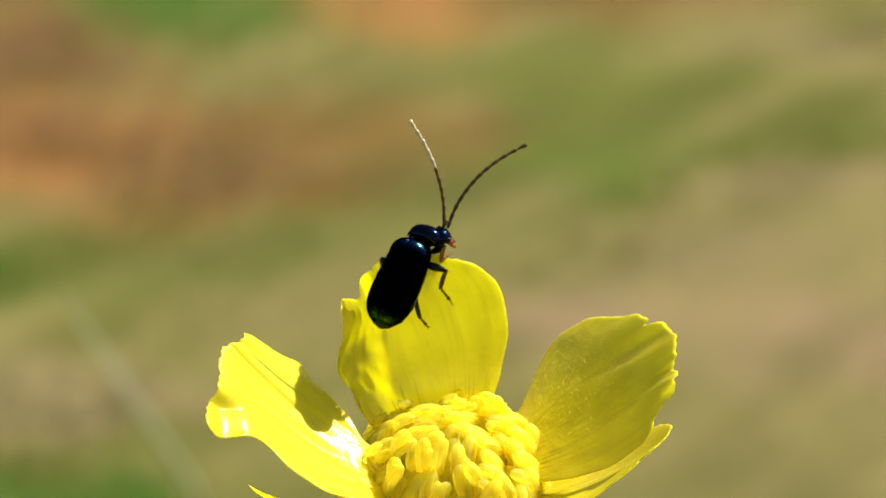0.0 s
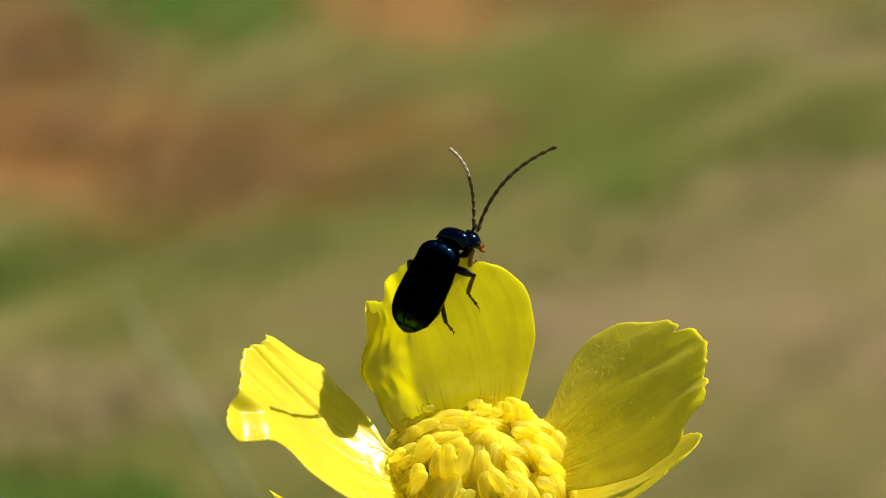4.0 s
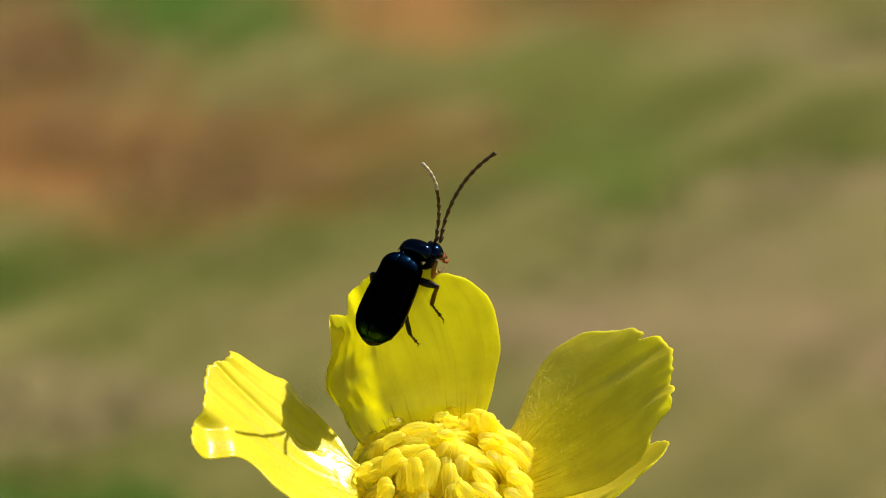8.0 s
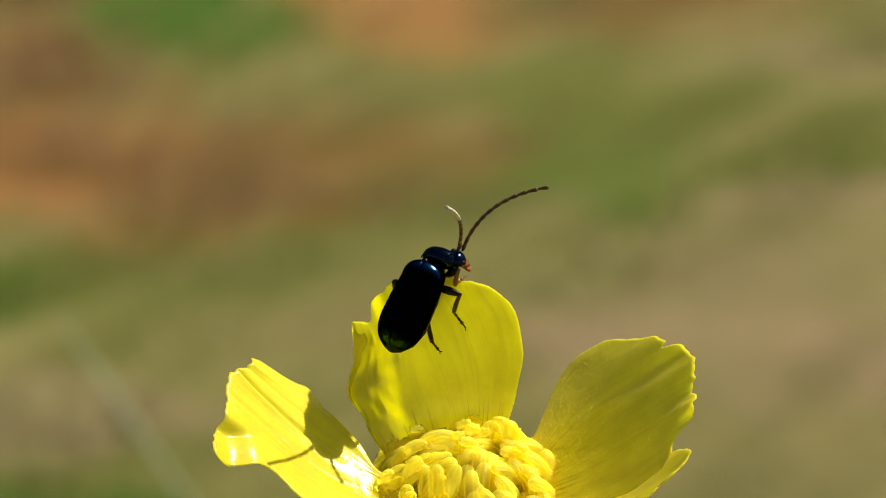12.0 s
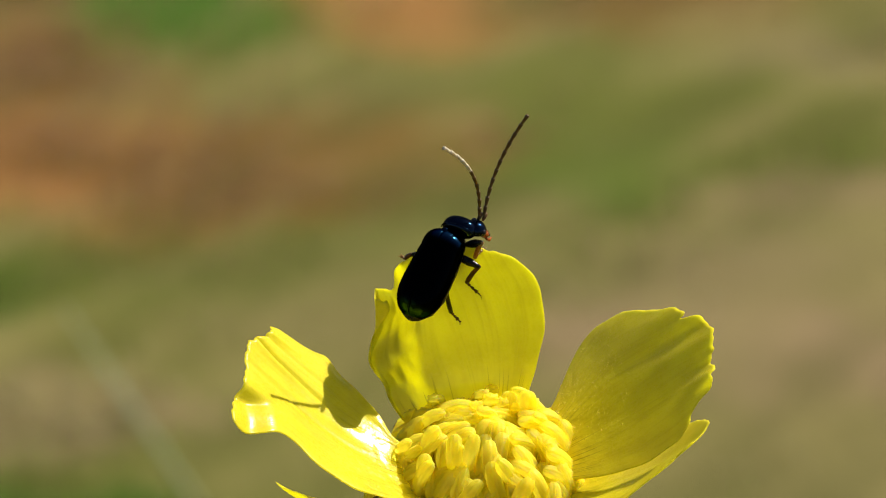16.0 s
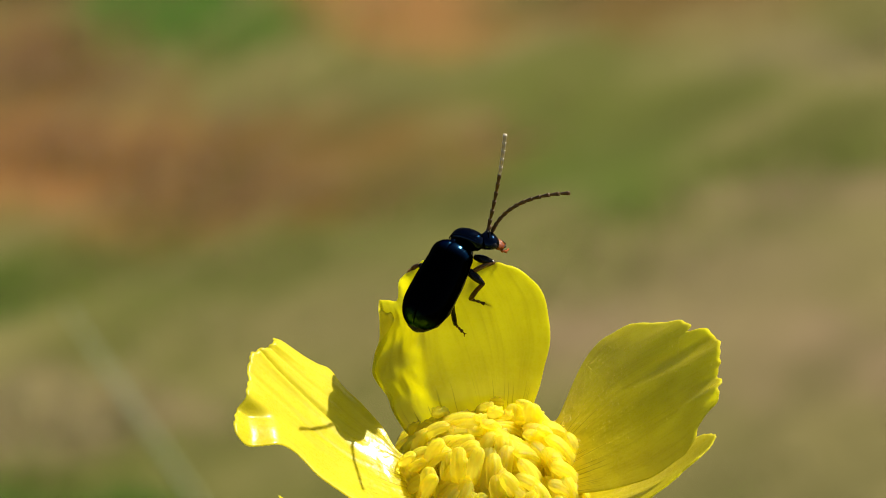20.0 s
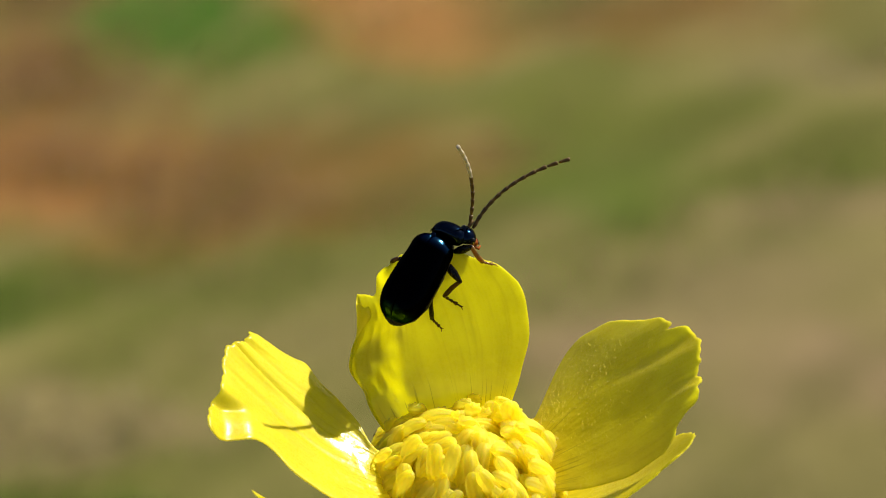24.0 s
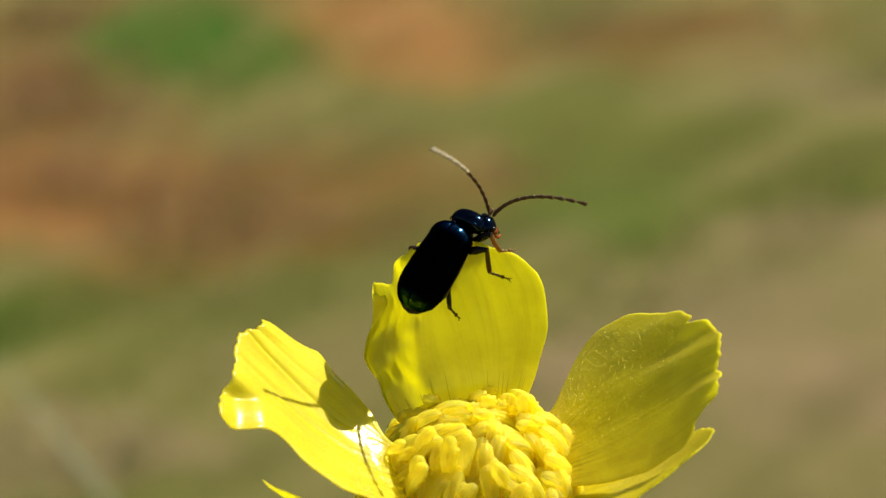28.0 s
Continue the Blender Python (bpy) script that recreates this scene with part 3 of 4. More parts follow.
        for _ in range(26):
            i, j = rng.integers(3, 15), rng.integers(1, 12)
            p = Vector(low[i][j]) - Vector((0, 0, 0.05))
            d = Vector((rng.normal() * 0.5, rng.normal() * 0.5, -1.0)).normalized() * rng.uniform(0.5, 1.1)
            hairs.append(tube([p, p + d * 0.5, p + d + Vector((rng.normal(), rng.normal(), 0)) * 0.1], (0.014, 0.010, 0.004), 5))
        part("hair", mesh("hair", *joined(hairs), HAIR), sepal, None, "fine pale hairs")
    # receptacle, carpels, stem
    part("receptacle", mesh("receptacle", *loft([[(r * math.cos(t), r * math.sin(t), z) for t in (2 * math.pi * j / 18 for j in range(18))]
         for r, z in ((0.5, -1.2), (1.0, -0.8), (1.35, -0.3), (1.3, 0.4), (1.0, 1.0), (0.5, 1.35))]), CARPEL), root, TILT)
    seedbud = mesh("carpel", *tube([(0, 0, 0), (0, 0, 0.35), (0.03, 0, 0.7), (0.14, 0, 0.95)], (0.16, 0.24, 0.16, 0.05), 8), CARPEL)
    for i in range(30):
        rho, az = 1.25 * math.sqrt((i + 0.5) / 30), i * 2.39996
        part("carpel", seedbud, root, TILT @ mm(rho * math.cos(az), rho * math.sin(az), 1.2 - 0.45 * rho * rho) @ pose(0, 0, 0, 0, 0, math.degrees(az)) @ pose(0, 0, 0, 0, rho * 32, 0), "greenish carpel")
    part("stem", mesh("stem", *tube([(0, 0.2, -0.9), (0, 2.5, -8), (1, 6, -40), (3, 12, -130), (4, 15, -230), (3, 14, -330)], (0.55, 0.62, 0.75, 0.9, 1.0, 1.1), 12), STEM), root, None, "slender green stem")
    # stamens in spirals, the outer ones bent outwards
    sacs = [anther_mesh(s) for s in range(1, 10)]
    threads = {}
    rng = np.random.default_rng(21)
    ring = [(0.6, 7, 0.55, 3), (1.25, 14, 0.85, 9), (1.85, 21, 0.85, 13), (2.45, 28, 0.70, 16), (3.05, 35, 0.40, 19), (3.55, 40, 0.0, 21), (4.0, 44, -0.50, 23), (4.4, 46, -1.1, 25), (4.65, 44, -1.75, 28)]
    spots = [(rho, 360 * (k + 0.5 * (n % 2)) / n, rise, lean) for rho, n, rise, lean in ring for k in range(n)]
    for i, (rho, turn, rise, lean) in enumerate(spots):
        rho, az = rho + rng.normal() * 0.14, radians(turn + rng.normal() * 3.5)
        rise, lean = rise + rng.normal() * 0.11, lean + rng.normal() * 5
        if rng.random() < 0.06:
            lean += 14
        kind = i % 6
        if kind not in threads:
            threads[kind] = mesh("stamen", *tube([(-1.0 - 0.05 * kind, 0, -1.3), (-0.5, 0, -0.9), (-0.12, 0, -0.3), (0, 0, 0.15)], (0.20, 0.20, 0.17, 0.12), 7), FILAMENT)
        place = TILT @ mm(0.08, 0, 0) @ pose(0, 0, 0, 0, 0, math.degrees(az)) @ mm(rho, 0, rise) @ pose(0, 0, 0, 0, lean, 0)
        stamen = part("stamen", threads[kind], root, place)
        part("anther", sacs[int(rng.integers(0, 9))], stamen, pose(0, 0, 0, rng.normal() * 9, rng.normal() * 6, rng.normal() * 24), "plump grooved yellow anther")
    # a broad arched anther and two upright flared ones stand out over the far rim
    for size, place in (((3.1, 0.34, 2.5), mm(0.15, 1.35, 1.35) @ pose(0, 0, 0, -12, 0, 4)), ((2.0, 0.38, 0.5), mm(0.75, 1.9, 0.80) @ pose(0, 0, 0, -4, -6, -96)), ((2.2, 0.40, 0.6), mm(1.55, 1.9, 0.80) @ pose(0, 0, 0, -4, 10, -84)),
                        ((2.6, 0.34, 1.5), mm(3.3, 1.6, 0.35) @ pose(0, 0, 0, 0, 12, 18))):
        stamen = part("stamen", threads[0], root, TILT @ place)
        part("anther", anther_mesh(17, size), stamen, None, "large arched yellow anther")
    return root, upright


# ---- the beetle: x to its right, y forwards, z to its back ----
BEETLE_AXES = Matrix(((0.8638, 0.393, -0.3153, 0), (-0.2656, 0.887, 0.3778, 0), (0.4282, -0.2426, 0.8705, 0), (0, 0, 0, 1)))
BEETLE_AT = (-2.49, 8.47, 0.66)      # millimetres from the flower's heart, in the view's axes
SOCKET_L, SOCKET_R = (0.77, 3.17, -0.30), (0.90, 3.28, -0.45)


def elytron(side):
    """One domed wing case with a turned-under side."""
    rows = []
    for i in range(40):
        s = i / 39
        y = -1.93 + 3.93 * s
        half = 1.01 * (1 - (1 - min(1.0, s / 0.36)) ** 2.5) ** 0.5 * (1 - 0.24 * (max(0, s - 0.4) / 0.6) ** 1.8)
        if s > 0.92:
            half *= 1 - 0.26 * ((s - 0.92) / 0.08) ** 2
        high = 0.86 * (1 - (1 - min(1.0, s / 0.45)) ** 2.6) ** 0.5 * (1 - 0.12 * max(0, s - 0.6)) * (1 - 0.28 * max(0, (s - 0.88) / 0.12) ** 2)
        row = []
        for j in range(22):
            a = radians(0.0 + 107 * j / 21)
            hump = 0.06 * math.exp(-((s - 0.88) / 0.07) ** 2 - ((math.degrees(a) - 62) / 18) ** 2)
            x, z = half * math.sin(a) ** 0.92 * (1 + hump), high * (math.cos(a) if a < math.pi / 2 else math.cos(a) * 0.8) * (1 + hump)
            row.append((side * (x + 0.002), y, z - 0.1))
        rows.append(row)
    if side < 0:
        rows = [list(reversed(r)) for r in rows]
    return mesh("wing_case", *shell(rows, 0.09), ELYTRA)


def dome(profile, n=26):
    """Rings across the body: y, half-width, top, bottom, shift to the right, shift up."""
    rings = []
    for y, half, top, low, dx, dz in profile:
        rings.append([(dx + half * math.cos(t), y, dz + (top if math.sin(t) > 0 else low) * math.sin(t)) for t in (2 * math.pi * j / n for j in range(n))])
    return rings


def ball(c, r, squash=(1, 1, 1), n=14, m=9):
    rings = []
    for i in range(m):
        t = math.pi * (i + 0.5) / m
        rings.append([(c[0] + r * squash[0] * math.sin(t) * math.cos(u), c[1] + r * squash[1] * math.sin(t) * math.sin(u), c[2] - r * squash[2] * math.cos(t)) for u in (2 * math.pi * j / n for j in range(n))])
    return loft(rings)


def limb(parent, name, hip, knee, ankle, toe, colours=None, label=""):
    """A leg: thigh, shin, and a jointed foot with two claws, each turning at its own joint."""
    thigh_m, shin_m, foot_m = colours or (LEG, LEG, LEG)
    hip, knee, ankle, toe = (Vector(p) for p in (hip, knee, ankle, toe))
    k, a, d = knee - hip, ankle - knee, toe - ankle
    leg = part(name, mesh("thigh", *tube([Vector(), k * 0.25, k * 0.55, k * 0.85, k, k * 1.04], (0.11, 0.17, 0.18, 0.12, 0.085, 0.03), 12), thigh_m), parent, mm(*hip), label)
    bow = a.cross(Vector((0, 0, 1))).normalized() * 0.05
    shin = part("shin", mesh("shin", *tube([-a * 0.03, a * 0.15 + bow * 0.6, a * 0.5 + bow, a * 0.8 + bow * 0.5, a], (0.075, 0.092, 0.102, 0.108, 0.088), 10), shin_m), leg, mm(*k))
    pieces = []
    for i in range(4):
        p, q = d * (i * 0.23), d * (i * 0.23 + 0.21)
        wide = (0.070, 0.070, 0.090, 0.040)[i]
        pieces.append(tube([p, p * 0.4 + q * 0.6, q], (0.032, wide * 0.8, wide), 8, 0.7))
    end, side = d * 0.9, d.cross(Vector((0.2, 0.1, 1))).normalized()
    for s in (-1, 1):
        pieces.append(tube([end, end + d * 0.10 + side * s * 0.06, end + d * 0.16 + side * s * 0.10], (0.022, 0.016, 0.006), 6))
    foot = part("foot", mesh("foot", *joined(pieces), foot_m), leg, mm(*(k + a)))
    return leg, shin, foot, (hip, knee, ankle, toe)


def pose_limb(limb_parts, rows):
    """Key a leg from rows of seconds, knee, ankle and toe."""
    leg, shin, foot, (hip, knee, ankle, toe) = limb_parts
    keys = ([], [], [])
    for t, k, a, e in rows:
        k, a, e = Vector(k), Vector(a), Vector(e)
        r1 = (knee - hip).rotation_difference(k - hip)
        r2 = (ankle - knee).rotation_difference(a - k)
        r3 = (toe - ankle).rotation_difference(e - a)
        back_turn = r1.inverted()
        keys[0].append((t, mm(*hip) @ r1.to_matrix().to_4x4()))
        bent = hip + r1 @ (knee - hip)
        keys[1].append((t, mm(*(knee - hip)) @ (back_turn @ r2).to_matrix().to_4x4()))
        low = bent + r2 @ (ankle - knee)
        keys[2].append((t, mm(*(back_turn @ (low - hip))) @ (back_turn @ r3).to_matrix().to_4x4()))
    for ob, key in zip((leg, shin, foot), keys):
        walk(ob, key)


def feeler(parent, socket, label, pale=False):
    """A feeler: the first joint sits in the head, ten more follow and are moved one by one."""
    base = part("feeler", mesh("feeler", *tube([(0, -0.10, 0), (0, 0.05, 0), (0, 0.2, 0), (0, 0.3, 0)], (0.05, 0.085, 0.095, 0.05), 10), FEELER), parent, mm(*socket), label)
    joint = mesh("joint",  *tube([(0, -0.24, 0), (0, -0.21, 0), (0, -0.05, 0), (0, 0.13, 0), (0, 0.205, 0), (0, 0.225, 0)], (0.050, 0.058, 0.072, 0.090, 0.092, 0.050), 10), FEELER)
    joints = [part("joint", joint, base) for _ in range(11)]
    # sunlight on the end hairs is put into a paler copy of the brown
    if pale:
        end = joint.copy()
        end.materials[0] = SUNLIT_FEELER
        for ob in joints[6:]:
            ob.data = end
            tagged(ob, "hairy end joint, coloured pale as if sunlit")
    return base, joints


def beetle():
    root = new("leaf_beetle")
    root.empty_display_size = 0.003
    tagged(root, "shiny blue-black leaf beetle with long brown feelers on a petal", "beetle")
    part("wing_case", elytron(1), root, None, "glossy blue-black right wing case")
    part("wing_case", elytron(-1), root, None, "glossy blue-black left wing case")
    part("abdomen", mesh("abdomen", *loft(dome([(-2.04, 0.12, 0.1, 0.1, 0, -0.22), (-1.92, 0.40, 0.2, 0.25, 0, -0.22), (-1.5, 0.85, 0.4, 0.45, 0, -0.2), (-0.8, 1.08, 0.5, 0.6, 0, -0.18),
         (0.6, 1.02, 0.5, 0.62, 0, -0.18), (1.7, 0.85, 0.4, 0.6, 0, -0.2), (2.1, 0.6, 0.3, 0.45, 0.05, -0.25)])), CHITIN), root, None, "black-brown underside")
    tail = part("tail_tip", mesh("tail_tip", *ball((0, -1.93, -0.2), 0.20, (1.1, 0.6, 0.8)), LEG), root)
    part("scutellum", mesh("scutellum", *ball((0, 1.92, 0.60), 0.16, (0.9, 1.0, 0.35)), BLUE), root)
    # thorax turned a little to the right and down, with a rim
    thorax = part("thorax", mesh("thorax", *loft(dome([(-0.10, 0.55, 0.36, 0.3, 0, 0), (-0.02, 0.80, 0.52, 0.42, 0, 0), (0.15, 0.88, 0.58, 0.45, 0, 0), (0.40, 0.87, 0.56, 0.44, 0, 0),
                  (0.62, 0.78, 0.48, 0.40, 0, -0.02), (0.72, 0.66, 0.40, 0.34, 0, -0.04), (0.76, 0.4, 0.26, 0.22, 0, -0.06)], 32)), BLUE), root, mm(0.34, 2.20, 0.10) @ pose(0, 0, 0, -18, 4, 3) @ Matrix.Diagonal((0.86, 0.86, 0.84, 1)), "blue-black shield behind the head")
    part("rim", mesh("rim", *tube([(0.87 * math.cos(t), 0.02 + 0.03 * math.sin(t), 0.56 * math.sin(t)) for t in (math.pi * j / 20 for j in range(21))], [0.028] * 21, 6), BLUE), thorax, None, "raised shiny hind rim")
    head = part("head", mesh("head", *loft(dome([(-0.34, 0.38, 0.26, 0.28, 0, 0), (-0.1, 0.46, 0.32, 0.31, 0, 0), (0.12, 0.48, 0.34, 0.33, 0, 0), (0.32, 0.41, 0.29, 0.31, 0, -0.04), (0.46, 0.27, 0.20, 0.25, 0, -0.12), (0.54, 0.15, 0.11, 0.15, 0, -0.18)])), BLUE),
                root, mm(0.90, 2.72, -0.22) @ pose(0, 0, 0, -46, 0, -30) @ Matrix.Scale(0.92, 4), "blue-black head turned down")
    for s in (-1, 1):
        part("eye", mesh("eye", *ball((s * 0.40, 0.10, 0.04), 0.17, (0.75, 1, 1)), EYE), head, None, "bulging black eye")
    part("muzzle", mesh("muzzle", *loft(dome([(0.34, 0.30, 0.18, 0.26, 0, -0.24), (0.50, 0.36, 0.20, 0.29, 0, -0.30), (0.57, 0.29, 0.15, 0.24, 0, -0.33), (0.63, 0.32, 0.17, 0.26, 0, -0.36), (0.78, 0.25, 0.13, 0.2, 0, -0.42), (0.88, 0.12, 0.07, 0.11, 0, -0.46)], 16)), ORANGE), head, None, "orange mouthparts")
    for s in (-1, 1):
        part("palp", mesh("palp", *tube([(s * 0.16, 0.58, -0.48), (s * 0.30, 0.72, -0.58), (s * 0.29, 0.76, -0.60), (s * 0.28, 0.90, -0.66), (s * 0.26, 0.94, -0.66), (s * 0.16, 1.08, -0.66)], (0.05, 0.08, 0.045, 0.085, 0.045, 0.05), 8), ORANGE), head, None, "orange palp")
        part("jaw", mesh("jaw", *tube([(s * 0.2, 0.62, -0.4), (s * 0.17, 0.84, -0.44), (s * 0.03, 0.98, -0.48)], (0.08, 0.07, 0.02), 8), CHITIN), head)
    legs = {
        "fore": limb(root, "foreleg", (0.74, 1.95, -0.42), (1.50, 2.24, 0.02), (1.65, 2.03, -0.95), (2.03, 2.43, -1.42), (LEG, AMBER, AMBER), "foreleg with amber shin"),
        "mid": limb(root, "middle_leg", (0.61, 1.35, -0.44), (1.58, 1.40, -0.66), (1.18, 0.88, -1.68), (1.68, 0.57, -2.43), (LEG, SHIN, SHIN), "middle leg with brown shin"),
        "hind": limb(root, "hind_leg", (0.25, 0.28, -0.48), (0.63, 0.06, -0.58), (0.68, -0.62, -1.98), (1.02, -0.77, -2.54), (LEG, LEG, SHIN), "black hind leg with a brown foot"),
        "far": limb(root, "middle_leg", (-0.60, 0.95, -0.45), (-1.21, 0.66, -0.10), (-1.51, 0.44, -0.33), (-1.84, 0.54, -0.39), (LEG, SHIN, AMBER), "middle leg with an amber foot"),
    }
    limb(root, "foreleg", (-0.25, 1.8, -0.6), (-0.55, 2.0, -0.9), (-0.45, 2.3, -1.3), (-0.3, 2.5, -1.55), (LEG, AMBER, AMBER))
    limb(root, "hind_leg", (-0.6, -0.1, -0.6), (-1.05, -0.4, -0.7), (-0.9, -1.2, -1.2), (-1.1, -1.5, -1.6))
    left = feeler(root, SOCKET_L, "long brown beaded feeler, its end coloured pale as if sunlit", True)
    right = feeler(root, SOCKET_R, "long brown beaded feeler")
    return root, head, thorax, legs, left, right


# ---- a pale grass blade far behind, swaying ----
def grass_blade():
    ob = new("grass_blade", mesh("grass_blade", *tube([(0, 0, 0), (-0.003, 0.001, 0.05), (-0.008, 0.002, 0.08), (-0.017, 0.003, 0.104), (-0.032, 0.004, 0.127)], (0.0010, 0.0014, 0.0017, 0.0013, 0.0004), 8, 0.3), PALE_GRASS, scale=1.0))
    tagged(ob, "pale blurred grass blade swaying above the thatch", "grass")
    return ob


ground()
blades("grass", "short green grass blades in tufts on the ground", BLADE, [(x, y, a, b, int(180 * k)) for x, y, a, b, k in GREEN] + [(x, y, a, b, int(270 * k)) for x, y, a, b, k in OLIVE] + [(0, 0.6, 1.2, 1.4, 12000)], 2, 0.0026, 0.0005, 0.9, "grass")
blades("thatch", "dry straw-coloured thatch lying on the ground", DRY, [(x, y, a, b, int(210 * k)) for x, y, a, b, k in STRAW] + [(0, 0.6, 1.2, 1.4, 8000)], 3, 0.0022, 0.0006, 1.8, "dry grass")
crumbs()
flower, upright_petal = buttercup()
bug, bug_head, bug_thorax, bug_legs, feeler_left, feeler_right = beetle()
blade = grass_blade()


# ---- what moves ----
def motions():
    # the flower sways: seconds, millimetres right, up, towards the camera, degrees of lean
    sway = [
        (0, 0.00, -0.00, -0.00, 0.00), (0.5, 0.32, 0.21, 2.02, 0.68), (1, 0.20, 0.06, 2.26, 0.36), (1.5, 0.21, 0.01, 1.42, 0.57),
        (2, 0.30, 0.08, 1.32, 0.57), (2.5, 0.12, -0.24, 1.82, 0.58), (3, 0.49, -0.36, 0.60, 0.79), (3.5, 0.59, -0.21, 0.33, 0.47),
        (5.5, 1.49, 0.27, 1.11, 1.51), (6, 0.21, -0.48, 0.31, 0.41), (6.5, -0.36, -0.47, -0.16, 0.19), (7, -0.32, -0.42, -0.34, 0.34),
        (7.5, -0.38, -0.41, -0.78, -0.08), (8, -0.59, -0.35, -0.26, -0.53), (8.5, -0.52, -0.39, -1.48, -0.37), (9, -0.34, -0.27, 0.94, 0.01),
        (9.5, -0.45, -0.26, -0.78, -0.22), (10, -0.17, -0.19, 0.02, 0.20), (10.5, 0.15, 0.00, -0.15, 0.09), (11, 0.02, -0.03, 1.05, 0.01),
        (11.5, 0.21, 0.17, 0.96, 0.44), (12, 0.19, -0.20, -1.38, -0.41), (12.5, 0.60, 0.09, 0.27, -0.10), (14.5, 0.59, 0.49, 3.26, 0.09),
        (15, 0.60, 0.16, 4.59, -0.01), (15.5, 0.82, -0.10, 5.00, -2.20), (16, 1.06, 0.89, -1.79, -0.03), (16.5, 1.19, 0.98, -0.64, 0.29),
        (17, 1.36, 1.16, 0.32, 0.48), (17.5, 1.62, 1.03, 0.60, 0.59), (18, 1.27, 0.56, -0.49, 0.27), (18.5, 1.30, 0.33, -1.07, 0.41),
        (19, 1.31, 0.37, -0.57, -0.06), (19.5, 1.28, 0.47, 0.46, 0.33), (20, 1.14, 0.44, 0.26, 0.17), (20.5, 1.20, 0.84, 0.28, 0.01),
        (21, 0.75, 0.43, 0.11, 0.32), (21.5, 0.75, 0.20, -0.66, 0.48), (23.5, -0.07, 0.85, 1.88, -0.13), (24, 0.11, 1.21, 0.29, 0.75),
        (24.5, 0.01, 1.62, -1.43, 0.27), (25, 0.18, 1.70, -0.07, 0.17), (25.5, 0.56, 2.41, 1.79, 1.74), (26, 0.43, 2.41, 1.08, 0.91),
        (26.5, 0.31, 2.41, 1.56, 0.77), (27, 0.23, 2.04, 2.57, 0.83), (27.5, 0.49, 2.40, 1.73, 1.82), (28, 0.44, 2.48, -0.11, 1.49),
    ]
    shifts = {t: VIEW @ mm(x, y, z) @ pose(0, 0, 0, 0, 0, -lean) for t, x, y, z, lean in sway}
    rest = VIEW.inverted()
    walk(flower, [(t, m @ rest @ pose(0, 0, HEAD_HEIGHT)) for t, m in shifts.items()])

    # the petal under the beetle gives way a little
    turn = pose(0, 0, 0, 65)
    walk(upright_petal, [(t, SET_BACK @ turn @ pose(0, 0, 0, 0, 0, -a) @ turn.inverted() @ TILT) for t, a in ((0, 0), (11, 0), (12.5, 0.6), (15, 1.5), (25, 1.7), (28, 2.0))])

    # the beetle rides on it, creeps up a little and turns: seconds, right, up, degrees
    creep = [(0, 0, 0, 0), (3, 0, 0, 1.2), (9, 0, 0, 1.2), (12.5, 0, 0.02, 1.6), (17, 0.0, 0.08, 2.4), (19, 0.02, 0.1, 3.6), (21.5, 0.02, 0.12, 4.4), (23.5, 0, 0.18, 5.4), (28, 0.06, 0.26, 6.0)]
    times = [c[0] for c in creep]
    seat = {}
    for t, m in shifts.items():
        x, y, turn = (float(np.interp(t, times, [c[i] for c in creep])) for i in (1, 2, 3))
        tail = mm(-3.4, 6.5, 0)
        seat[t] = m @ mm(x, y, 0) @ tail @ pose(0, 0, 0, 0, 0, -turn) @ tail.inverted() @ mm(*BEETLE_AT) @ BEETLE_AXES
    walk(bug, list(seat.items()))

    # head and shield stretch forward while it looks over the rim
    rest_head, rest_thorax = bug_head.matrix_basis.copy(), bug_thorax.matrix_basis.copy()
    nod = [(0, 0), (12.5, 0), (14.5, 0.6), (15.5, 0), (18, 0), (19, 0.8), (19.5, 1), (20.2, 1), (21, 0.7), (21.5, 0.6), (23.5, 0), (28, 0)]
    walk(bug_head, [(t, rest_head @ mm(0.10 * k, 0.12 * k, 0.05 * k) @ pose(0, 0, 0, 14 * k, 0, -8 * k)) for t, k in nod])
    walk(bug_thorax, [(t, rest_thorax @ pose(0, 0, 0, -5 * k, 0, 3 * k)) for t, k in nod])

    # the right foreleg is tucked up, then reaches for the rim; the other right legs step as the body turns
    tucked = ((1.32, 2.22, 0.05), (1.13, 1.82, -0.58), (1.21, 2.31, -0.85))
    drawn = ((1.62, 2.15, -0.02), (1.24, 1.67, -0.76), (1.26, 2.06, -0.93))
    forward = ((1.56, 2.02, -0.43), (1.07, 1.60, -0.54), (1.15, 1.60, -0.81))
    reach = ((1.58, 2.28, 0.00), (2.08, 2.02, -1.12), (2.47, 2.45, -1.60))
    planted = ((1.58, 2.36, 0.00), (1.86, 2.22, -0.84), (2.21, 2.51, -1.40))
    last = ((1.51, 2.37, 0.05), (1.81, 2.15, -0.83), (2.19, 2.67, -1.37))
    pose_limb(bug_legs["fore"], [(0, *tucked), (12.5, *tucked), (17, *drawn), (18.3, *drawn), (19, *forward), (20.3, *forward), (21, *reach), (21.5, *reach), (23.5, *planted), (27, *planted), (28, *last)])
    a, b, c, d, e = (((1.58, 1.40, -0.66), (1.22, 0.91, -1.55), (1.72, 0.60, -2.30)), ((1.74, 1.30, -0.82), (1.21, 0.79, -1.55), (1.72, 0.65, -2.14)), ((1.64, 1.04, -0.94), (1.15, 0.59, -1.62), (1.70, 0.78, -2.02)),
                     ((1.61, 0.90, -1.00), (1.04, 0.37, -1.64), (1.56, 0.41, -2.12)), ((1.50, 1.78, -0.32), (1.65, 1.09, -1.73), (2.20, 1.30, -2.22)))
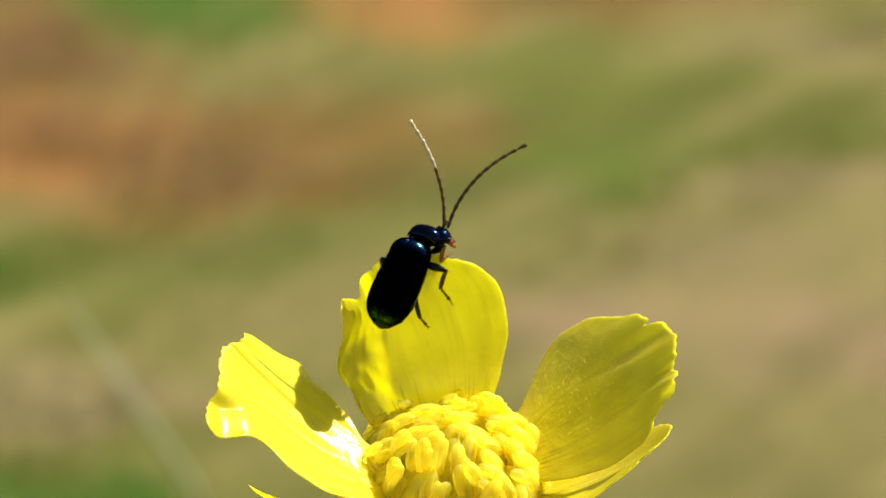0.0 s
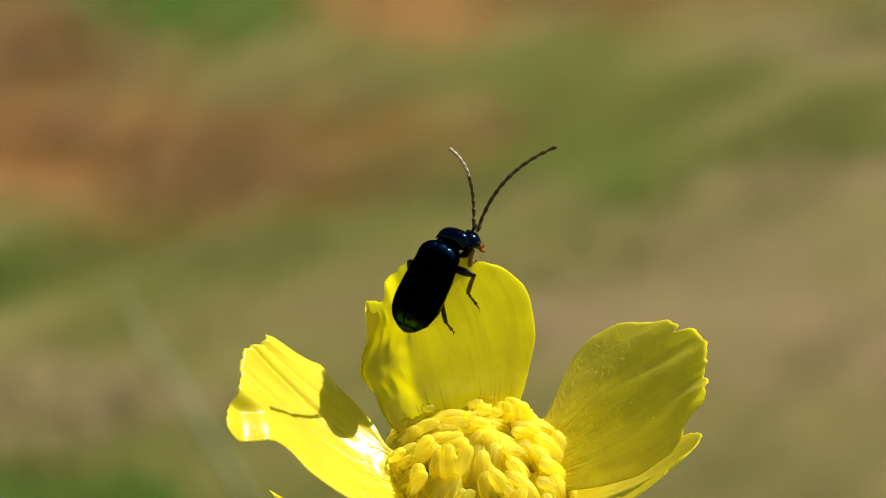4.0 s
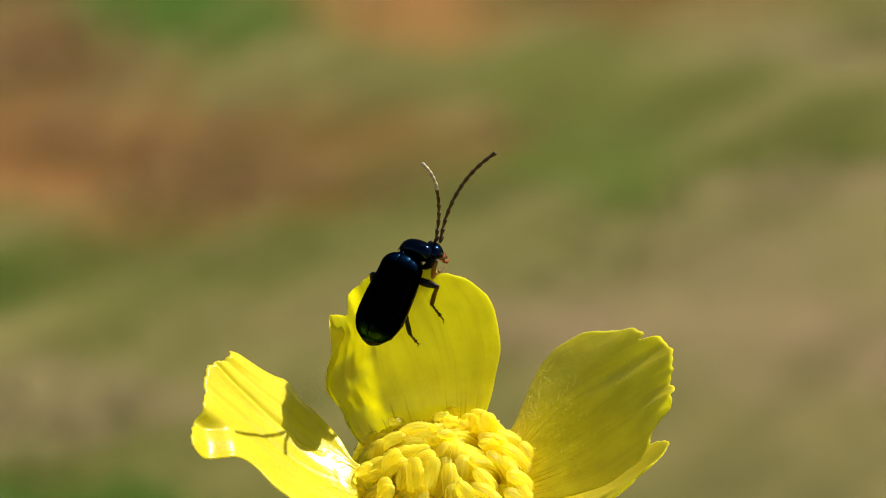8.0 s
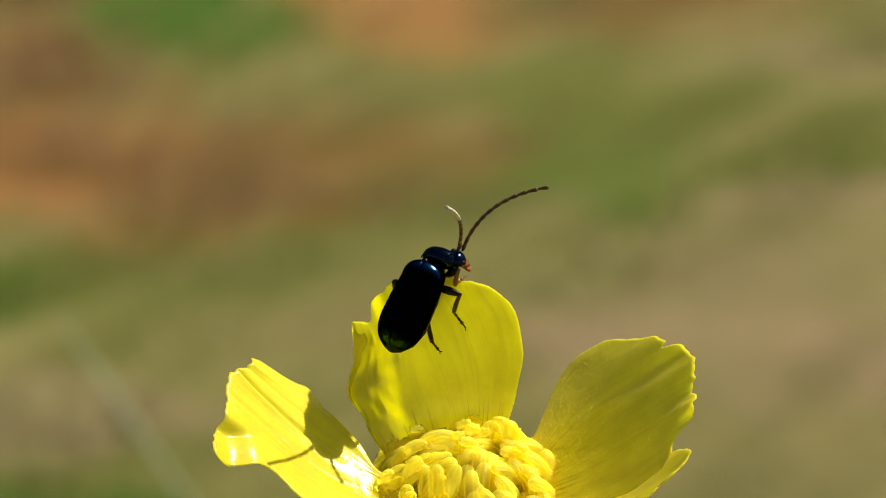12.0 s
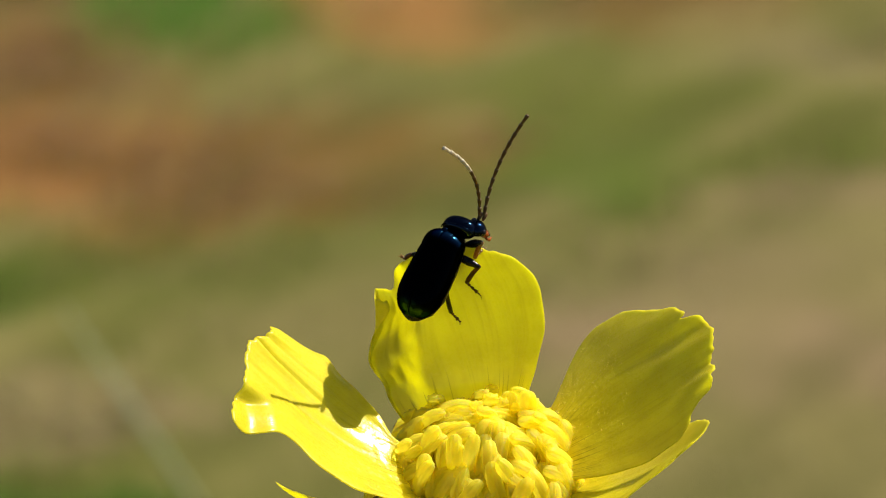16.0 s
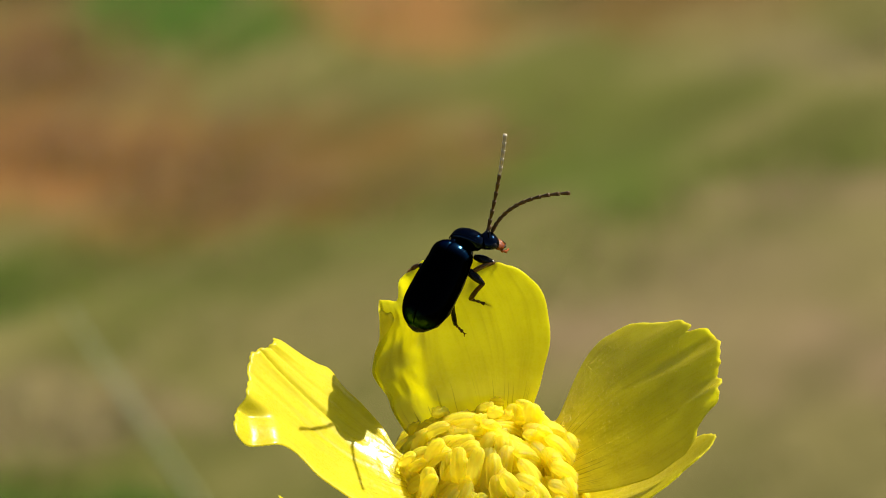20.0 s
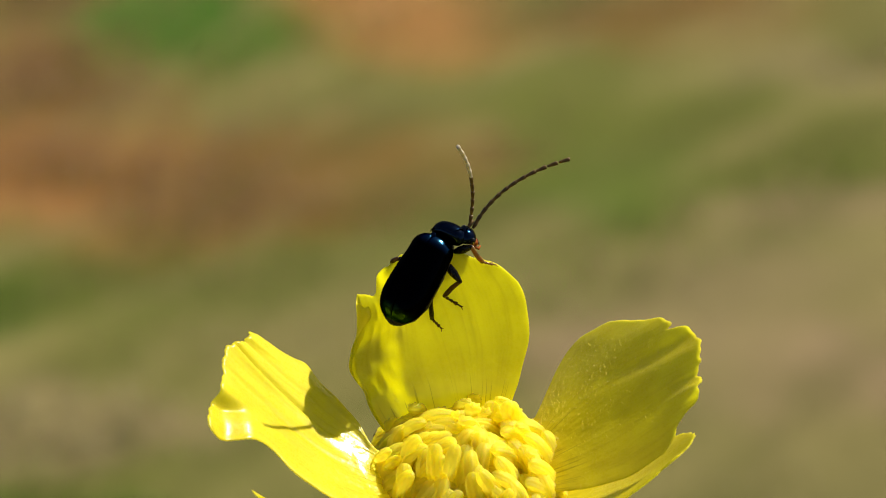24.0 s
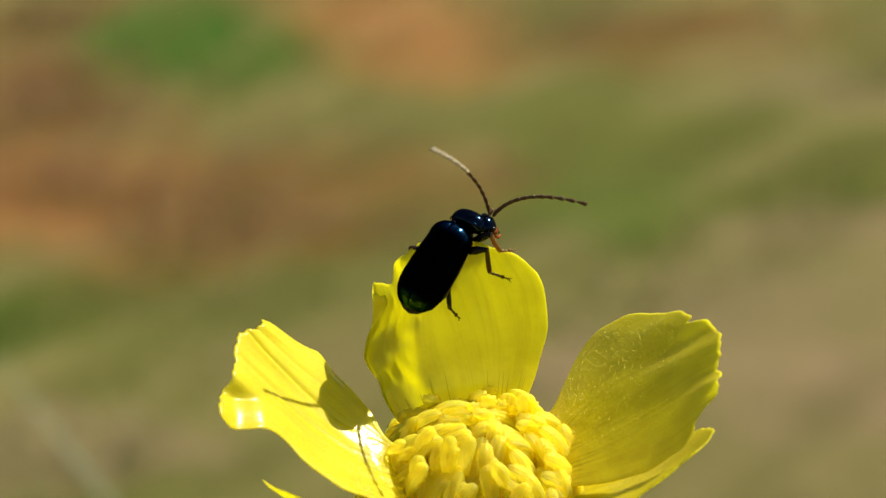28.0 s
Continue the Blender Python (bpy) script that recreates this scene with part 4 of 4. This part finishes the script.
    pose_limb(bug_legs["mid"], [(0, *a), (12.5, *a), (16, *b), (18, *b), (20.5, *c), (21.5, *c), (23.5, *d), (27.5, *d), (28, *e)])
    a, b, c = (((0.63, 0.10, -0.55), (0.67, -0.60, -1.96), (0.98, -0.77, -2.52)), ((0.67, -0.04, -0.68), (0.77, -0.69, -2.08), (1.09, -0.80, -2.61)), ((0.70, -0.01, -0.68), (0.70, -0.70, -2.03), (1.11, -0.79, -2.60)))
    pose_limb(bug_legs["hind"], [(0, *a), (12.5, *a), (16, *b), (19, *b), (21, *c), (28, *c)])
    a, b, c, d = (((-1.04, 0.88, -0.05), (-0.92, 0.60, -0.35), (-0.82, 0.42, -0.60)), ((-1.21, 0.66, -0.10), (-1.51, 0.44, -0.33), (-1.84, 0.54, -0.39)), ((-1.06, 0.66, -0.12), (-1.36, 0.49, -0.32), (-1.41, 0.28, -0.67)),
                  ((-1.26, 0.47, -0.12), (-1.57, 0.42, -0.30), (-1.53, 0.19, -0.63)))
    pose_limb(bug_legs["far"], [(0, *a), (12.5, *a), (16, *b), (18.5, *b), (21.5, *c), (27, *c), (28, *d)])

    # feelers: seconds, millimetres right and up from the socket to the middle and to the tip
    left = [
        (0, -0.27, 2.25, -1.48, 4.57), (0.5, -0.20, 2.30, -1.16, 4.56), (1, -0.23, 2.19, -1.33, 4.08), (1.5, -0.17, 2.16, -1.09, 3.75),
        (2, -0.23, 2.15, -1.13, 4.10), (2.5, -0.10, 2.41, -0.89, 3.99), (3, -0.17, 2.44, -0.89, 4.39), (3.5, -0.13, 2.08, -0.99, 3.30),
        (5.5, -0.13, 2.03, -0.82, 3.66), (6, -0.23, 1.93, -1.15, 3.24), (6.5, -0.10, 1.05, -0.85, 1.67), (7, 0.13, 1.87, -0.33, 3.25),
        (7.5, -0.07, 2.00, -0.76, 3.61), (8, 0.10, 1.97, -0.52, 3.18), (8.5, 0.07, 2.11, -0.20, 4.28), (9, 0.16, 1.86, 0.03, 3.42),
        (9.5, -0.07, 2.07, -0.66, 3.44), (10, 0.33, 1.70, 0.49, 2.75), (10.5, 0.16, 1.90, 0.10, 3.56), (11, 0.36, 2.05, 0.68, 3.90),
        (11.5, 0.26, 1.72, 0.20, 3.25), (12, 0.07, 1.11, -0.49, 1.70), (12.5, 0.72, 1.89, 1.56, 3.81), (14.5, 0.45, 1.84, 1.61, 3.39),
        (15, 0.00, 1.16, -0.55, 2.21), (15.5, 0.06, 2.09, -0.41, 4.50), (16, -0.26, 1.80, -1.51, 2.92), (16.5, 0.26, 0.75, 0.29, 1.31),
        (17, 0.42, 0.59, 0.85, 1.07), (17.5, 0.33, 1.56, 0.13, 3.15), (18, 0.39, 1.63, 0.46, 3.26), (18.5, 0.82, 1.21, 1.90, 1.93),
        (19, 0.33, 1.96, 0.93, 3.62), (19.5, 0.19, 1.95, 0.52, 3.77), (20, 0.45, 2.11, 0.71, 3.96), (20.5, 0.39, 0.71, 0.75, 1.36),
        (21, 0.65, 1.53, 1.62, 3.48), (21.5, 0.85, 1.53, 1.85, 2.54), (23.5, -0.70, 1.47, -2.47, 1.99), (24, 0.10, 1.80, -0.47, 3.21),
        (24.5, -0.48, 0.90, -2.03, 1.32), (25, -0.38, 0.96, -1.67, 1.15), (25.5, -0.06, 1.81, -0.89, 3.40), (26, -0.22, 0.76, -1.18, 0.57),
        (26.5, 0.03, 0.95, -0.60, 1.52), (27, 0.63, 1.10, 1.13, 2.20), (27.5, 0.54, 1.89, 2.02, 3.65), (28, -0.73, 1.52, -2.37, 2.59),
    ]
    right = [
        (0, 1.24, 2.08, 3.43, 3.53), (0.5, 1.30, 1.93, 3.16, 3.39), (1, 1.19, 1.99, 3.15, 3.65), (1.5, 1.06, 1.99, 2.89, 3.68),
        (2, 1.13, 1.95, 3.38, 3.28), (2.5, 1.15, 2.08, 3.33, 3.26), (3, 1.42, 1.98, 3.66, 3.07), (3.5, 1.22, 2.14, 3.37, 3.53),
        (5.5, 1.21, 2.16, 3.24, 3.60), (6, 1.02, 2.26, 2.88, 4.00), (6.5, 1.15, 1.94, 3.28, 3.51), (7, 1.12, 1.90, 3.25, 3.38),
        (7.5, 0.92, 2.17, 2.63, 3.81), (8, 0.79, 2.16, 2.33, 3.70), (8.5, 0.86, 2.11, 2.37, 3.59), (9, 1.01, 1.96, 2.84, 3.29),
        (9.5, 1.15, 2.16, 3.08, 3.48), (10, 0.82, 2.16, 2.35, 3.53), (10.5, 0.82, 2.03, 2.45, 3.63), (11, 1.27, 1.56, 3.38, 2.34),
        (11.5, 1.30, 2.05, 3.58, 3.12), (12, 1.31, 1.74, 3.61, 2.59), (12.5, 0.98, 2.09, 2.44, 3.19), (14.5, 1.06, 1.74, 2.74, 3.19),
        (15, 1.60, 1.48, 4.33, 1.96), (15.5, 0.81, 1.19, 2.37, 2.06), (16, 0.62, 2.23, 1.87, 4.36), (16.5, 0.62, 2.22, 1.96, 4.28),
        (17, 0.49, 2.05, 1.76, 4.00), (17.5, 1.11, 1.79, 3.35, 2.96), (18, 0.72, 2.02, 2.19, 3.78), (18.5, 1.08, 1.70, 2.88, 2.81),
        (19, 1.14, 1.14, 3.16, 1.83), (19.5, 1.10, 1.79, 3.05, 3.44), (20, 1.14, 1.14, 3.22, 1.56), (20.5, 1.17, 1.85, 3.41, 3.41),
        (21, 0.75, 1.69, 2.60, 3.22), (21.5, 0.91, 1.85, 2.57, 3.28), (23.5, 0.86, 1.95, 2.82, 3.94), (24, 1.52, 1.69, 4.00, 2.79),
        (24.5, 1.10, 1.13, 3.45, 1.78), (25, 0.80, 1.96, 2.60, 4.04), (25.5, 1.46, 1.53, 4.20, 2.29), (26, 1.05, 1.72, 3.47, 3.08),
        (26.5, 1.08, 1.74, 3.42, 3.36), (27, 0.98, 1.83, 3.08, 3.18), (27.5, 1.01, 0.44, 2.61, 0.06), (28, 1.42, 0.70, 3.76, 0.38),
    ]
    facing = VIEW.to_3x3()
    long = 5.05
    for (base, joints), rows in ((feeler_left, left), (feeler_right, right)):
        keys = [[] for _ in joints]
        for t, mx, my, tx, ty in rows:
            end, mid = Vector((tx, ty)), Vector((mx, my))
            bend = 2 * mid - end / 2
            flat = [2 * u * (1 - u) * bend + u * u * end for u in (i / 60 for i in range(61))]
            run = [0.0]
            for p, q in zip(flat, flat[1:]):
                run.append(run[-1] + (q - p).length)
            deep = math.sqrt(max((long / run[-1]) ** 2 - 1, 0))
            turn = seat[t].to_3x3().normalized().inverted() @ facing
            curve = [turn @ Vector((p.x, p.y, deep * r)) for p, r in zip(flat, run)]
            for i, row in enumerate(keys):
                g = 0.03 + 0.97 * (i + 0.5) / 11
                k = min(59, int(g * 60))
                p = curve[k].lerp(curve[k + 1], g * 60 - k)
                d = curve[min(60, k + 3)] - curve[max(0, k - 2)]
                row.append((t, Matrix.Translation(p * MM) @ Vector((0, 1, 0)).rotation_difference(d).to_matrix().to_4x4()))
        for ob, row in zip(joints, keys):
            walk(ob, row)

    # the far blade swings in the wind
    stand = pose(-0.015, 0.42, 0.0)
    walk(blade, [(t, stand @ pose(0, 0, 0, 0, b, 0)) for t, b in ((0, 2), (1, 3), (2.5, 6), (3.5, 5), (5.5, 4), (6, 4), (8, -14), (10, 2), (12, 1.5), (15, 0), (16, 2), (17, 7), (18, 9), (19, 2), (20, 2), (21.5, 4), (24, -12), (26, -2.5), (28, -1.5))])


motions()
